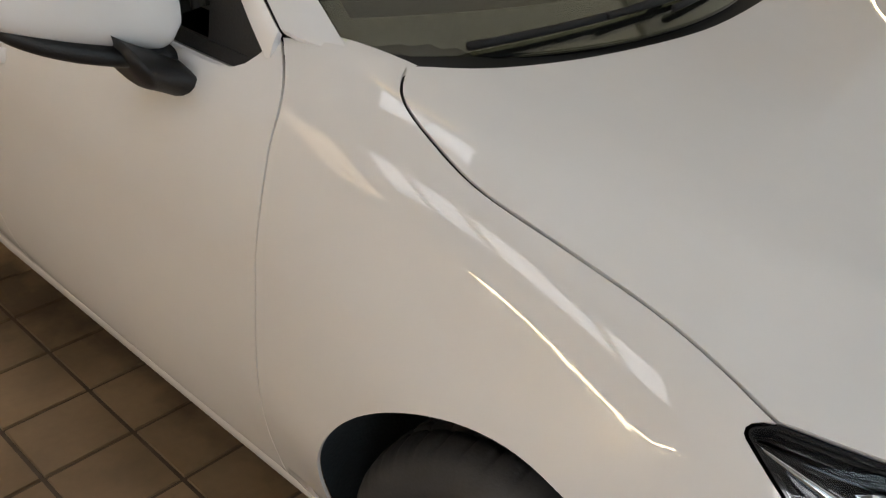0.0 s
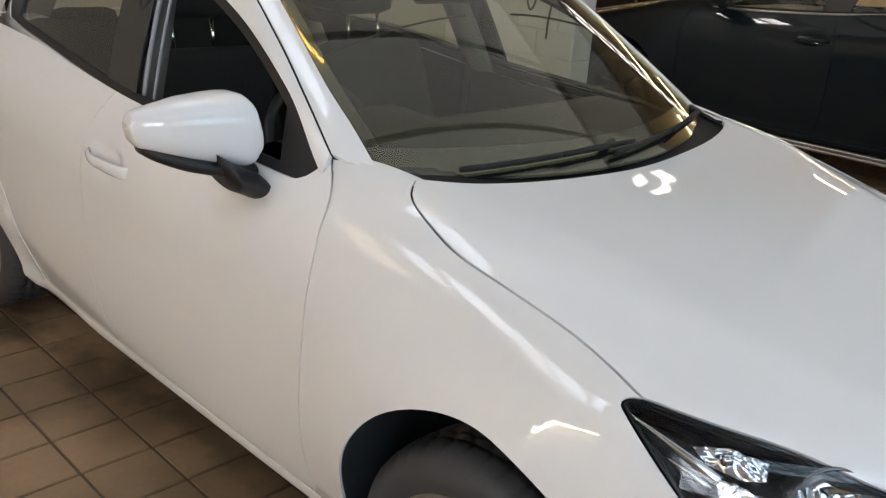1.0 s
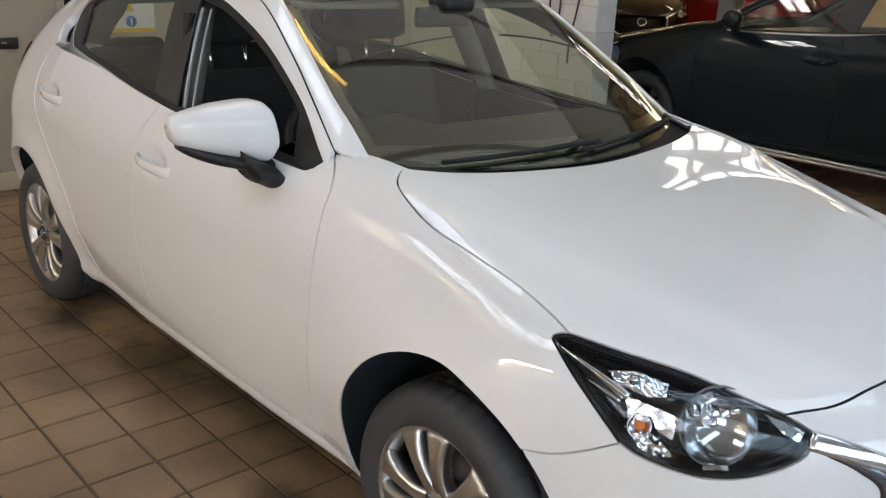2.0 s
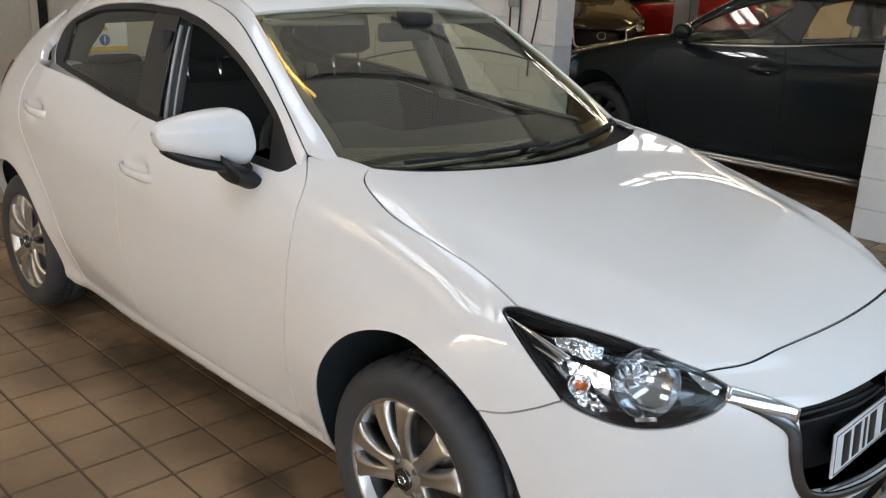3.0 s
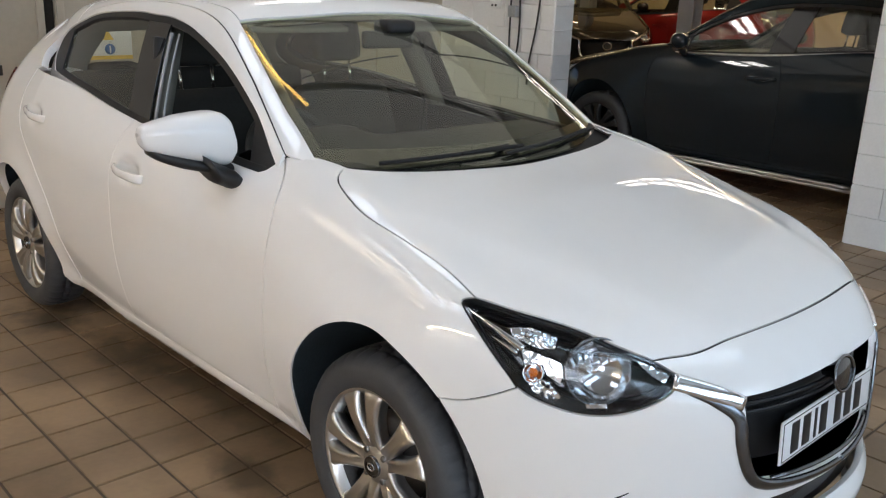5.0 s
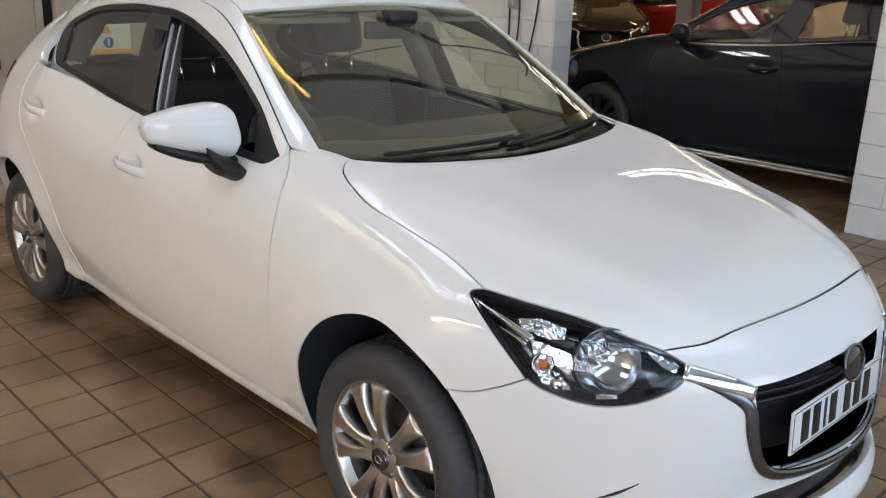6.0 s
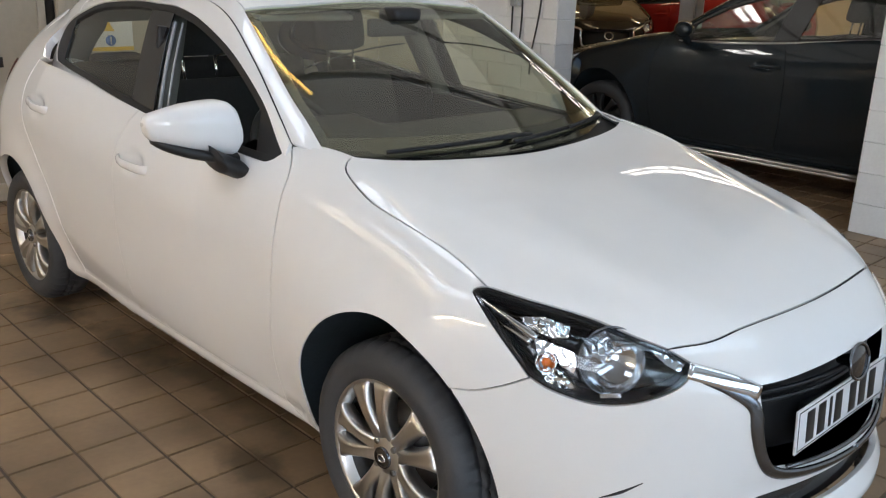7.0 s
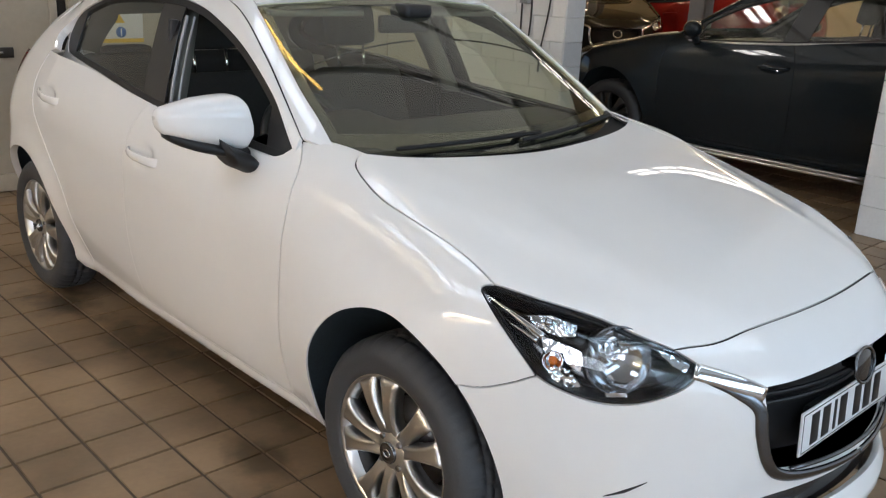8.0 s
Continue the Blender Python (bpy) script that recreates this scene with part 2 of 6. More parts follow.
def spline(pts, step=0.02):
    """A smooth curve through points, sampled evenly."""
    p = np.array(pts, float)
    if len(p) == 2:
        n = max(2, int(np.linalg.norm(p[1] - p[0]) / step) + 1)
        return p[0] + np.linspace(0, 1, n)[:, None] * (p[1] - p[0])
    q = np.vstack([2 * p[0] - p[1], p, 2 * p[-1] - p[-2]])
    out = []
    for i in range(1, len(q) - 2):
        a, b, c, d = q[i - 1 : i + 3]
        n = max(2, int(np.linalg.norm(c - b) / step) + 1)
        t = np.linspace(0, 1, n, endpoint=False)[:, None]
        out.append(0.5 * (2 * b + (c - a) * t + (2 * a - 5 * b + 4 * c - d) * t ** 2 + (3 * b - a - 3 * c + d) * t ** 3))
    return np.vstack(out + [p[-1:]])


SIDEWAYS = np.array((0, 0.86, -0.51))
ACROSS = np.array((0, 1.0, 0))
DOWN = np.array((0, 0, -1.0))


def snap(pts, field, d, step=0.02):
    """A seam: a smooth curve through points, dropped onto the body along d."""
    c = spline(pts, step)
    hit = cast(field, c - 0.45 * np.asarray(d), np.asarray(d), 0.9, 80)
    bad = np.isnan(hit).any(1)
    hit[bad] = c[bad]
    return hit


class Flat:
    """Looks at the body along one direction."""

    def __init__(self, d):
        self.d = np.asarray(d, float) / np.linalg.norm(d)
        self.a = np.cross(self.d, (0.0, 0.0, 1.0)) if abs(self.d[2]) < 0.9 else np.array((1.0, 0, 0))
        self.a = self.a / np.linalg.norm(self.a)
        self.b = np.cross(self.a, self.d)

    def flat(self, p):
        return np.stack([p @ self.a, p @ self.b], -1)

    def solid(self, q, field):
        o = q[:, :1] * self.a + q[:, 1:] * self.b
        return cast(field, o - 3.6 * self.d, self.d, 4.2, 200)


class Round:
    """Looks at the body inwards, level, towards an upright axis."""

    def __init__(self, cx):
        self.cx = cx

    def flat(self, p):
        return np.stack([np.arctan2(p[:, 1], p[:, 0] - self.cx) * 0.7, p[:, 2]], -1)

    def solid(self, q, field):
        a = q[:, 0] / 0.7
        way = np.stack([-np.cos(a), -np.sin(a), 0 * a], -1)
        eye = np.stack([self.cx + 0 * a, 0 * a, q[:, 1]], -1) - 1.3 * way
        return cast(field, eye, way, 1.3, 100)


def inside(poly, q):
    x, y = q[:, 0], q[:, 1]
    x0, y0 = poly[:, 0], poly[:, 1]
    x1, y1 = np.roll(x0, -1), np.roll(y0, -1)
    cross = (y0[None] > y[:, None]) != (y1[None] > y[:, None])
    with np.errstate(divide="ignore", invalid="ignore"):
        at = (x1 - x0)[None] * (y[:, None] - y0[None]) / (y1 - y0)[None] + x0[None]
    return (cross & (x[:, None] < at)).sum(1) % 2 == 1


def shrink(poly, gap):
    """Pulls a closed outline in by the gap."""
    keep = np.linalg.norm(poly - np.roll(poly, 1, 0), axis=1) > 0.002
    poly = poly[keep]
    e = np.roll(poly, -1, 0) - np.roll(poly, 1, 0)
    n = np.stack([-e[:, 1], e[:, 0]], -1) / np.maximum(np.linalg.norm(e, axis=1, keepdims=True), 1e-9)
    area = 0.5 * np.sum(poly[:, 0] * np.roll(poly[:, 1], -1) - np.roll(poly[:, 0], -1) * poly[:, 1])
    return poly + n * gap * (1 if area > 0 else -1)


def panel(name, field, seams, view, gap=0.0021, holes=(), cell=0.03, rim=0.014, sink=0.0, mirror=False, shape=None):
    """A skin over the body inside a closed run of seams, with turned-in edges and the body's own normals."""
    loops = [shrink(view.flat(np.vstack([s[:-1] for s in seams])), gap)]
    loops += [shrink(view.flat(np.vstack([s[:-1] for s in h])), -gap) for h in holes]
    lo, hi = loops[0].min(0), loops[0].max(0)
    gx, gy = np.meshgrid(np.arange(lo[0], hi[0], cell), np.arange(lo[1], hi[1], cell))
    grid = np.stack([gx.ravel(), gy.ravel()], -1) + cell * 0.37
    ok = inside(loops[0], grid)
    for h in loops[1:]:
        ok &= ~inside(h, grid)
    edge = np.vstack(loops)
    grid = grid[ok]
    if len(grid):
        near = np.min(np.linalg.norm(grid[:, None] - edge[None], axis=2), 1)
        grid = grid[near > cell * 0.35]
    pts = np.vstack([edge, grid]) if len(grid) else edge
    edges, at = [], 0
    for l in loops:
        edges += [(at + i, at + (i + 1) % len(l)) for i in range(len(l))]
        at += len(l)
    vv, _, ff, vo, *_ = delaunay_2d_cdt([Vector(p) for p in pts], edges, [], 0, 1e-5)
    q = np.array([tuple(v) for v in vv])
    tri = np.array([f for f in ff if len(f) == 3])
    mid = q[tri].mean(1)
    ok = inside(loops[0], mid)
    for h in loops[1:]:
        ok &= ~inside(h, mid)
    tri = tri[ok]
    p = view.solid(q, field)
    good = ~np.isnan(p).any(1)
    tri = tri[good[tri].all(1)]
    used = np.unique(tri)
    back = np.full(len(q), -1)
    back[used] = np.arange(len(used))
    p, tri = p[used], back[tri]
    n = slope(field, p)
    if sink:
        p = p - n * sink
    if shape is not None:
        p, n = shape(p, n)
    face = np.cross(p[tri[:, 1]] - p[tri[:, 0]], p[tri[:, 2]] - p[tri[:, 0]])
    flip = (face * n[tri[:, 0]]).sum(1) < 0
    tri[flip] = tri[flip][:, ::-1]
    verts, norms, faces = [p], [n], tri.tolist()
    if rim != 0:
        count = {}
        for t in tri:
            for a, b in ((t[0], t[1]), (t[1], t[2]), (t[2], t[0])):
                if (b, a) in count:
                    del count[(b, a)]
                else:
                    count[(a, b)] = 1
        base = len(p)
        ends = np.array(list(count), int).reshape(-1, 2)
        a, b = ends[:, 0], ends[:, 1]
        out = np.cross(p[b] - p[a], n[a])
        out = out / np.maximum(np.linalg.norm(out, axis=1, keepdims=True), 1e-9)
        soft = out + 0.3 * n[a]
        soft = soft / np.linalg.norm(soft, axis=1, keepdims=True)
        m = len(ends)
        verts += [p[a], p[b], p[b] - rim * n[b], p[a] - rim * n[a]]
        norms += [soft, soft, out, out]
        faces += [(base + m * 0 + i, base + m * 3 + i, base + m * 2 + i, base + m * 1 + i) for i in range(m)]
    v, nn = np.vstack(verts), np.vstack(norms)
    if mirror:
        v, nn = v * (1, -1, 1), nn * (1, -1, 1)
        faces = [f[::-1] for f in faces]
    me = bpy.data.meshes.new(name)
    me.from_pydata(v.tolist(), [], [list(map(int, f)) for f in faces])
    me.polygons.foreach_set("use_smooth", [True] * len(me.polygons))
    me.normals_split_custom_set_from_vertices(nn.tolist())
    return me


def strip(name, seam, field, width=0.02, sink=0.010, mirror=False):
    """A dark band behind a shut line."""
    n = slope(field, seam)
    d = np.gradient(seam, axis=0)
    s = np.cross(d, n)
    s = s / np.maximum(np.linalg.norm(s, axis=1, keepdims=True), 1e-9) * width / 2
    a, b = seam - n * sink - s, seam - n * sink + s
    v = np.vstack([a, b])
    if mirror:
        v = v * (1, -1, 1)
    k = len(seam)
    me = bpy.data.meshes.new(name)
    me.from_pydata(v.tolist(), [], [(i, i + 1, k + i + 1, k + i) for i in range(k - 1)])
    return me

# ---------------------------------------------------------------- seams of the hatchback
FX, FZ = 0.015, 0.315        # front wheel arch
RX = -2.57                   # rear axle


def arc(cx, rx, rz, a0, a1, n=16, y=-0.83, rb=None):
    out = []
    for i in range(n + 1):
        a = radians(a0 + (a1 - a0) * i / n)
        out.append((cx + (rx if math.cos(a) > 0 or rb is None else rb) * math.cos(a), y, FZ + rz * math.sin(a)))
    return out


L_, C_ = lower, cabin
DOOR_FRONT = snap([(-0.563, -0.705, 1.035), (-0.526, -0.728, 1.012), (-0.498, -0.75, 0.988), (-0.480, -0.777, 0.958), (-0.472, -0.81, 0.920), (-0.462, -0.83, 0.873), (-0.456, -0.845, 0.79), (-0.463, -0.848, 0.53), (-0.475, -0.80, 0.40), (-0.480, -0.79, 0.262)], L_, ACROSS)
BONNET_SIDE = snap([(-0.368, -0.636, 1.027), (-0.345, -0.672, 1.018), (-0.315, -0.695, 1.005), (-0.245, -0.716, 0.981), (-0.15, -0.732, 0.952), (-0.02, -0.731, 0.925), (0.108, -0.727, 0.896), (0.198, -0.731, 0.87), (0.269, -0.736, 0.844)], L_, SIDEWAYS)
LAMP_TOP = snap([(0.269, -0.736, 0.844), (0.358, -0.699, 0.831), (0.471, -0.631, 0.809), (0.573, -0.571, 0.775), (0.628, -0.527, 0.752)], L_, (-0.35, 0.6, -0.7))
LAMP_INNER = snap([(0.628, -0.527, 0.752), (0.672, -0.494, 0.723)], L_, (-0.35, 0.6, -0.7))
LAMP_LOW = snap([(0.672, -0.494, 0.723), (0.678, -0.51, 0.696), (0.661, -0.547, 0.667), (0.603, -0.61, 0.635), (0.536, -0.666, 0.629), (0.46, -0.717, 0.649), (0.417, -0.741, 0.672)], L_, (-0.6, 0.8, 0))
LAMP_REAR = snap([(0.417, -0.741, 0.672), (0.384, -0.754, 0.711), (0.321, -0.769, 0.774), (0.263, -0.766, 0.822), (0.248, -0.761, 0.833), (0.25, -0.751, 0.84), (0.269, -0.736, 0.844)], L_, SIDEWAYS)
WING_BUMPER = snap([(0.417, -0.741, 0.672), (0.368, -0.768, 0.643), (0.307, -0.798, 0.617), (0.250, -0.821, 0.609)], L_, ACROSS)
SEAM_A = math.degrees(math.atan2((0.609 - FZ) / 0.405, (0.250 - FX) / 0.335))
ARCH_F = snap(arc(FX, 0.335, 0.405, SEAM_A, 194, rb=0.360), L_, ACROSS)
ARCH_FB = snap(arc(FX, 0.335, 0.405, -14, SEAM_A), L_, ACROSS)
COWL_SIDE = snap([(-0.563, -0.705, 1.035), (-0.47, -0.668, 1.03), (-0.368, -0.636, 1.027)], L_, DOWN)
BONNET_REAR = snap([(-0.368, -0.636, 1.027), (-0.315, -0.533, 1.0), (-0.278, -0.397, 1.0), (-0.255, -0.226, 1.0), (-0.242, 0, 1.0), (-0.255, 0.226, 1.0), (-0.278, 0.397, 1.0), (-0.315, 0.533, 1.0), (-0.368, 0.636, 1.027)], L_, DOWN)
BONNET_FRONT = snap([(0.628, -0.527, 0.752), (0.685, -0.399, 0.754), (0.711, -0.216, 0.75), (0.720, 0, 0.75), (0.711, 0.216, 0.75), (0.685, 0.399, 0.754), (0.628, 0.527, 0.752)], L_, DOWN)
SILL_TOP = snap([(-0.480, -0.79, 0.262), (-1.2, -0.79, 0.262), (-2.04, -0.79, 0.262)], L_, ACROSS)
DOOR_MID = snap([(-1.43, -0.76, 1.035), (-1.47, -0.80, 0.96), (-1.50, -0.84, 0.80), (-1.50, -0.84, 0.50), (-1.47, -0.79, 0.262)], L_, ACROSS)
BELT_F = snap([(-0.563, -0.705, 1.035), (-0.61, -0.74, 0.992), (-0.75, -0.755, 0.990), (-1.1, -0.765, 1.012), (-1.43, -0.76, 1.035)], L_, ACROSS)
BELT_R = snap([(-1.43, -0.76, 1.035), (-1.7, -0.755, 1.062), (-1.95, -0.74, 1.092), (-2.30, -0.71, 1.115), (-2.44, -0.70, 1.118)], L_, ACROSS)
DOOR_REAR = snap([(-2.44, -0.70, 1.118), (-2.45, -0.76, 1.0), (-2.40, -0.80, 0.86), (-2.27, -0.83, 0.73), (-2.14, -0.83, 0.60), (-2.07, -0.83, 0.45), (-2.04, -0.79, 0.262)], L_, ACROSS)


def mirrored(s):
    return (s * (1, -1, 1))[::-1]


def fb(s):
    return s[::-1]


CYL = Round(0.05)
GRILLE = [snap([(0.765, -0.368, 0.668), (0.80, -0.19, 0.679), (0.81, 0, 0.684), (0.80, 0.19, 0.679), (0.765, 0.368, 0.668)], L_, (-1, 0, 0)),
          snap([(0.765, 0.368, 0.668), (0.78, 0.368, 0.63), (0.79, 0.362, 0.55), (0.80, 0.335, 0.475), (0.805, 0.295, 0.447)], L_, (-1, 0, 0)),
          snap([(0.805, 0.295, 0.447), (0.84, 0.16, 0.434), (0.85, 0, 0.430), (0.84, -0.16, 0.434), (0.805, -0.295, 0.447)], L_, (-1, 0, 0)),
          snap([(0.805, -0.295, 0.447), (0.80, -0.335, 0.475), (0.79, -0.362, 0.55), (0.78, -0.368, 0.63), (0.765, -0.368, 0.668)], L_, (-1, 0, 0))]
INTAKE = [snap([(0.78, -0.47, 0.350), (0.82, -0.3, 0.383), (0.84, 0, 0.397), (0.82, 0.3, 0.383), (0.78, 0.47, 0.350)], L_, (-1, 0, 0)),
          snap([(0.78, 0.47, 0.350), (0.80, 0.40, 0.328), (0.84, 0, 0.340), (0.80, -0.40, 0.328), (0.78, -0.47, 0.350)], L_, (-1, 0, 0))]
BUMPER_LOW_R = snap([(0.36, -0.79, 0.22), (0.55, -0.70, 0.20), (0.74, -0.45, 0.19), (0.80, 0, 0.19), (0.74, 0.45, 0.19), (0.55, 0.70, 0.20), (0.36, 0.79, 0.22)], L_, (-1, 0, 0))
BUMPER_LOW_R = CYL.solid(CYL.flat(BUMPER_LOW_R), L_)
# glasshouse
SCREEN_SIDE = snap([(-1.056, -0.554, 1.398), (-0.865, -0.596, 1.287), (-0.681, -0.632, 1.169), (-0.573, -0.643, 1.099), (-0.462, -0.658, 1.022)], C_, (-0.6, 0.55, -0.58))
SCREEN_TOP = snap([(-1.056, -0.554, 1.398), (-1.013, -0.369, 1.415), (-0.999, -0.138, 1.43), (-0.999, 0.138, 1.43), (-1.013, 0.369, 1.415), (-1.056, 0.554, 1.398)], C_, (-0.7, 0, -0.71))
SCREEN_LOW = snap([(-0.462, -0.658, 1.022), (-0.36, -0.36, 1.005), (-0.32, 0, 1.0), (-0.36, 0.36, 1.005), (-0.462, 0.658, 1.022)], C_, (-1, 0, 0))
DOOR_GAP = snap([(-0.553, -0.716, 1.05), (-0.695, -0.683, 1.153), (-0.848, -0.648, 1.255), (-1.056, -0.606, 1.371), (-1.283, -0.568, 1.423), (-1.575, -0.548, 1.439), (-1.85, -0.55, 1.428), (-2.15, -0.57, 1.39), (-2.42, -0.59, 1.325), (-2.55, -0.60, 1.25), (-2.585, -0.62, 1.16), (-2.52, -0.66, 1.08)], C_, (0, 0.75, -0.66))
GAP_LOW = snap([(-0.553, -0.716, 1.05), (-0.510, -0.69, 1.032), (-0.462, -0.658, 1.022)], C_, (-0.3, 0.75, -0.58))
ROOF_SIDE = snap([(-1.056, -0.554, 1.398), (-1.12, -0.545, 1.42), (-1.35, -0.525, 1.45), (-1.7, -0.515, 1.46), (-2.1, -0.52, 1.44), (-2.50, -0.51, 1.39), (-2.74, -0.49, 1.33)], C_, DOWN)
ROOF_REAR = snap([(-2.74, -0.49, 1.33), (-2.80, -0.25, 1.36), (-2.81, 0, 1.37), (-2.80, 0.25, 1.36), (-2.74, 0.49, 1.33)], C_, DOWN)
WIN_TOP = snap([(-0.559, -0.74, 1.004), (-0.60, -0.73, 1.040), (-0.732, -0.70, 1.149), (-0.964, -0.661, 1.271), (-1.21, -0.627, 1.351), (-1.417, -0.604, 1.387), (-1.581, -0.60, 1.393), (-1.758, -0.596, 1.395), (-2.069, -0.60, 1.372), (-2.26, -0.61, 1.328), (-2.40, -0.60, 1.285), (-2.49, -0.61, 1.230), (-2.51, -0.63, 1.170), (-2.42, -0.67, 1.115)], C_, ACROSS)
WIN_BELT = snap([(-2.42, -0.67, 1.115), (-2.25, -0.70, 1.107), (-1.949, -0.737, 1.088), (-1.643, -0.756, 1.053), (-1.388, -0.764, 1.028), (-1.0, -0.764, 1.003), (-0.679, -0.755, 0.986), (-0.60, -0.75, 0.984), (-0.565, -0.745, 0.990), (-0.559, -0.74, 1.004)], C_, ACROSS)
BELT_CABIN = snap([(-2.52, -0.66, 1.08), (-2.38, -0.70, 1.07), (-1.9, -0.74, 1.05), (-1.43, -0.76, 1.0), (-1.0, -0.765, 0.98), (-0.62, -0.75, 0.970), (-0.57, -0.745, 0.975), (-0.553, -0.73, 1.0), (-0.553, -0.716, 1.05)], C_, ACROSS)
PILLAR_C = snap([(-2.74, -0.49, 1.33), (-2.87, -0.54, 1.20), (-2.93, -0.58, 1.05)], C_, ACROSS)


def offset_loop(seams, view, d):
    """The run of seams drawn in by d, as one seam."""
    q = shrink(view.flat(np.vstack([s[:-1] for s in seams])), d)
    return [np.vstack([q, q[:1]])]


class Pre:
    """A view for outlines that are flat already."""

    def __init__(self, view):
        self.view = view

    def flat(self, p):
        return p

    def solid(self, q, field):
        return self.view.solid(q, field)


SIDE, TOP, OBLIQUE = Flat(ACROSS), Flat(DOWN), Flat(SIDEWAYS)
SCREENVIEW = Flat((-0.66, 0, -0.75))
PILLARVIEW = Flat((-0.30, 0.75, -0.58))
LAMPVIEW = Flat((-0.62, 0.62, -0.48))
FRONT = Flat((-1, 0, 0))

LAMP_LOOP = [LAMP_TOP, LAMP_INNER, LAMP_LOW, LAMP_REAR]
WINDOW_LOOP = [WIN_TOP, WIN_BELT]
ARCH_R = snap(arc(RX, 0.388, 0.372, 192, -12, 22), L_, ACROSS)
QUARTER_TOP = snap([(-3.00, -0.66, 1.08), (-2.75, -0.68, 1.13), (-2.5, -0.69, 1.15), (-2.33, -0.71, 1.122)], L_, ACROSS)

MESHES = {}


def car_skins():
    """Every panel of the hatchback, once for each side."""
    for s, flip in (("r", False), ("l", True)):
        def put(name, *a, **k):
            MESHES[name + "_" + s] = panel(name, *a, mirror=flip, **k)
        sill_front = np.linspace(ARCH_F[-1], DOOR_FRONT[-1], 8)
        put("wing", L_, [COWL_SIDE, BONNET_SIDE, fb(LAMP_REAR), WING_BUMPER, ARCH_F, sill_front, fb(DOOR_FRONT)], OBLIQUE, rim=0.006)
        put("front_door", L_, [fb(BELT_F), DOOR_FRONT, SILL_TOP[: 1 + np.argmin(abs(SILL_TOP[:, 0] + 1.47))], fb(DOOR_MID)], SIDE, cell=0.02)
        put("rear_door", L_, [DOOR_MID, SILL_TOP[np.argmin(abs(SILL_TOP[:, 0] + 1.47)):], fb(DOOR_REAR), fb(BELT_R)], SIDE, gap=0.0012, cell=0.02)
        low = snap([(-0.335, -0.79, 0.215), (-1.2, -0.75, 0.205), (-2.17, -0.76, 0.21)], L_, ACROSS)
        put("sill", L_, [fb(sill_front)[:1], np.vstack([SILL_TOP[:1], SILL_TOP]), np.linspace(SILL_TOP[-1], ARCH_R[-1], 5), np.linspace(ARCH_R[-1], low[-1], 4), fb(low), np.linspace(low[0], ARCH_F[-1], 5), sill_front], SIDE, gap=0.0006, cell=0.025)
        tail = snap([(-3.00, -0.62, 0.62), (-2.98, -0.60, 0.85), (-2.93, -0.58, 1.04), (-2.87, -0.54, 1.18), (-2.74, -0.49, 1.325)], whole, ACROSS)
        gap_end, roof_end = np.argmin(abs(DOOR_GAP[:, 0] + 2.30)), np.argmin(abs(ROOF_SIDE[:, 0] + 2.30))
        roof_rear = ROOF_SIDE[roof_end:]
        gap_rear = np.vstack([WIN_TOP[i:] for i in [np.argmin(abs(WIN_TOP[:, 0] + 2.30) + (WIN_TOP[:, 2] < 1.2))]] + [WIN_BELT[1:4]])
        lip = np.linspace(gap_rear[-1], DOOR_REAR[0], 4)
        put("rear_quarter", whole, [np.vstack([DOOR_REAR]), np.linspace(DOOR_REAR[-1], ARCH_R[-1], 4), fb(ARCH_R), np.linspace(ARCH_R[0], tail[0], 10), tail, fb(roof_rear), np.linspace(roof_rear[0], gap_rear[0], 6), gap_rear, lip], Flat((0, 0.94, -0.34)), gap=0.0012, sink=-0.0025, rim=0.032)
        inner = [(-2.26, -0.61, 1.328), (-2.40, -0.60, 1.285), (-2.49, -0.61, 1.230), (-2.51, -0.63, 1.170), (-2.42, -0.67, 1.115), (-2.25, -0.70, 1.107)]
        outer = [(-2.25, -0.72, 1.085), (-2.45, -0.70, 1.070), (-2.60, -0.68, 1.090), (-2.68, -0.62, 1.160), (-2.66, -0.58, 1.260), (-2.52, -0.58, 1.330), (-2.30, -0.58, 1.372)]
        put("quarter_patch", C_, [snap(inner, C_, ACROSS), np.linspace(inner[-1], outer[0], 3), spline(outer), np.linspace(outer[-1], inner[0], 4)], SIDE, gap=0.0, cell=0.025, rim=0.0, sink=-0.0015)
        put("roof_rail", C_, [GAP_LOW, fb(SCREEN_SIDE), ROOF_SIDE[: roof_end + 1], np.linspace(ROOF_SIDE[roof_end], DOOR_GAP[gap_end], 6), fb(DOOR_GAP[: gap_end + 1])], PILLARVIEW, gap=0.0012, cell=0.025)
        put("window_frame", C_, [DOOR_GAP, BELT_CABIN], SIDE, holes=[WINDOW_LOOP], gap=0.0022, cell=0.022)
        card = [fb(BELT_F), DOOR_FRONT, SILL_TOP, fb(DOOR_REAR), fb(BELT_R)]
        put("door_card", L_, card, SIDE, cell=0.06, rim=0.0, sink=0.06)
        put("rail_lining", C_, [GAP_LOW, fb(SCREEN_SIDE), ROOF_SIDE, PILLAR_C, np.linspace(PILLAR_C[-1], DOOR_GAP[-1], 12), fb(DOOR_GAP)], PILLARVIEW, gap=0.0, cell=0.05, rim=0.0, sink=0.03)
        put("frame_lining", C_, [DOOR_GAP, BELT_CABIN], SIDE, holes=[WINDOW_LOOP], gap=0.0, cell=0.04, rim=0.0, sink=0.025)
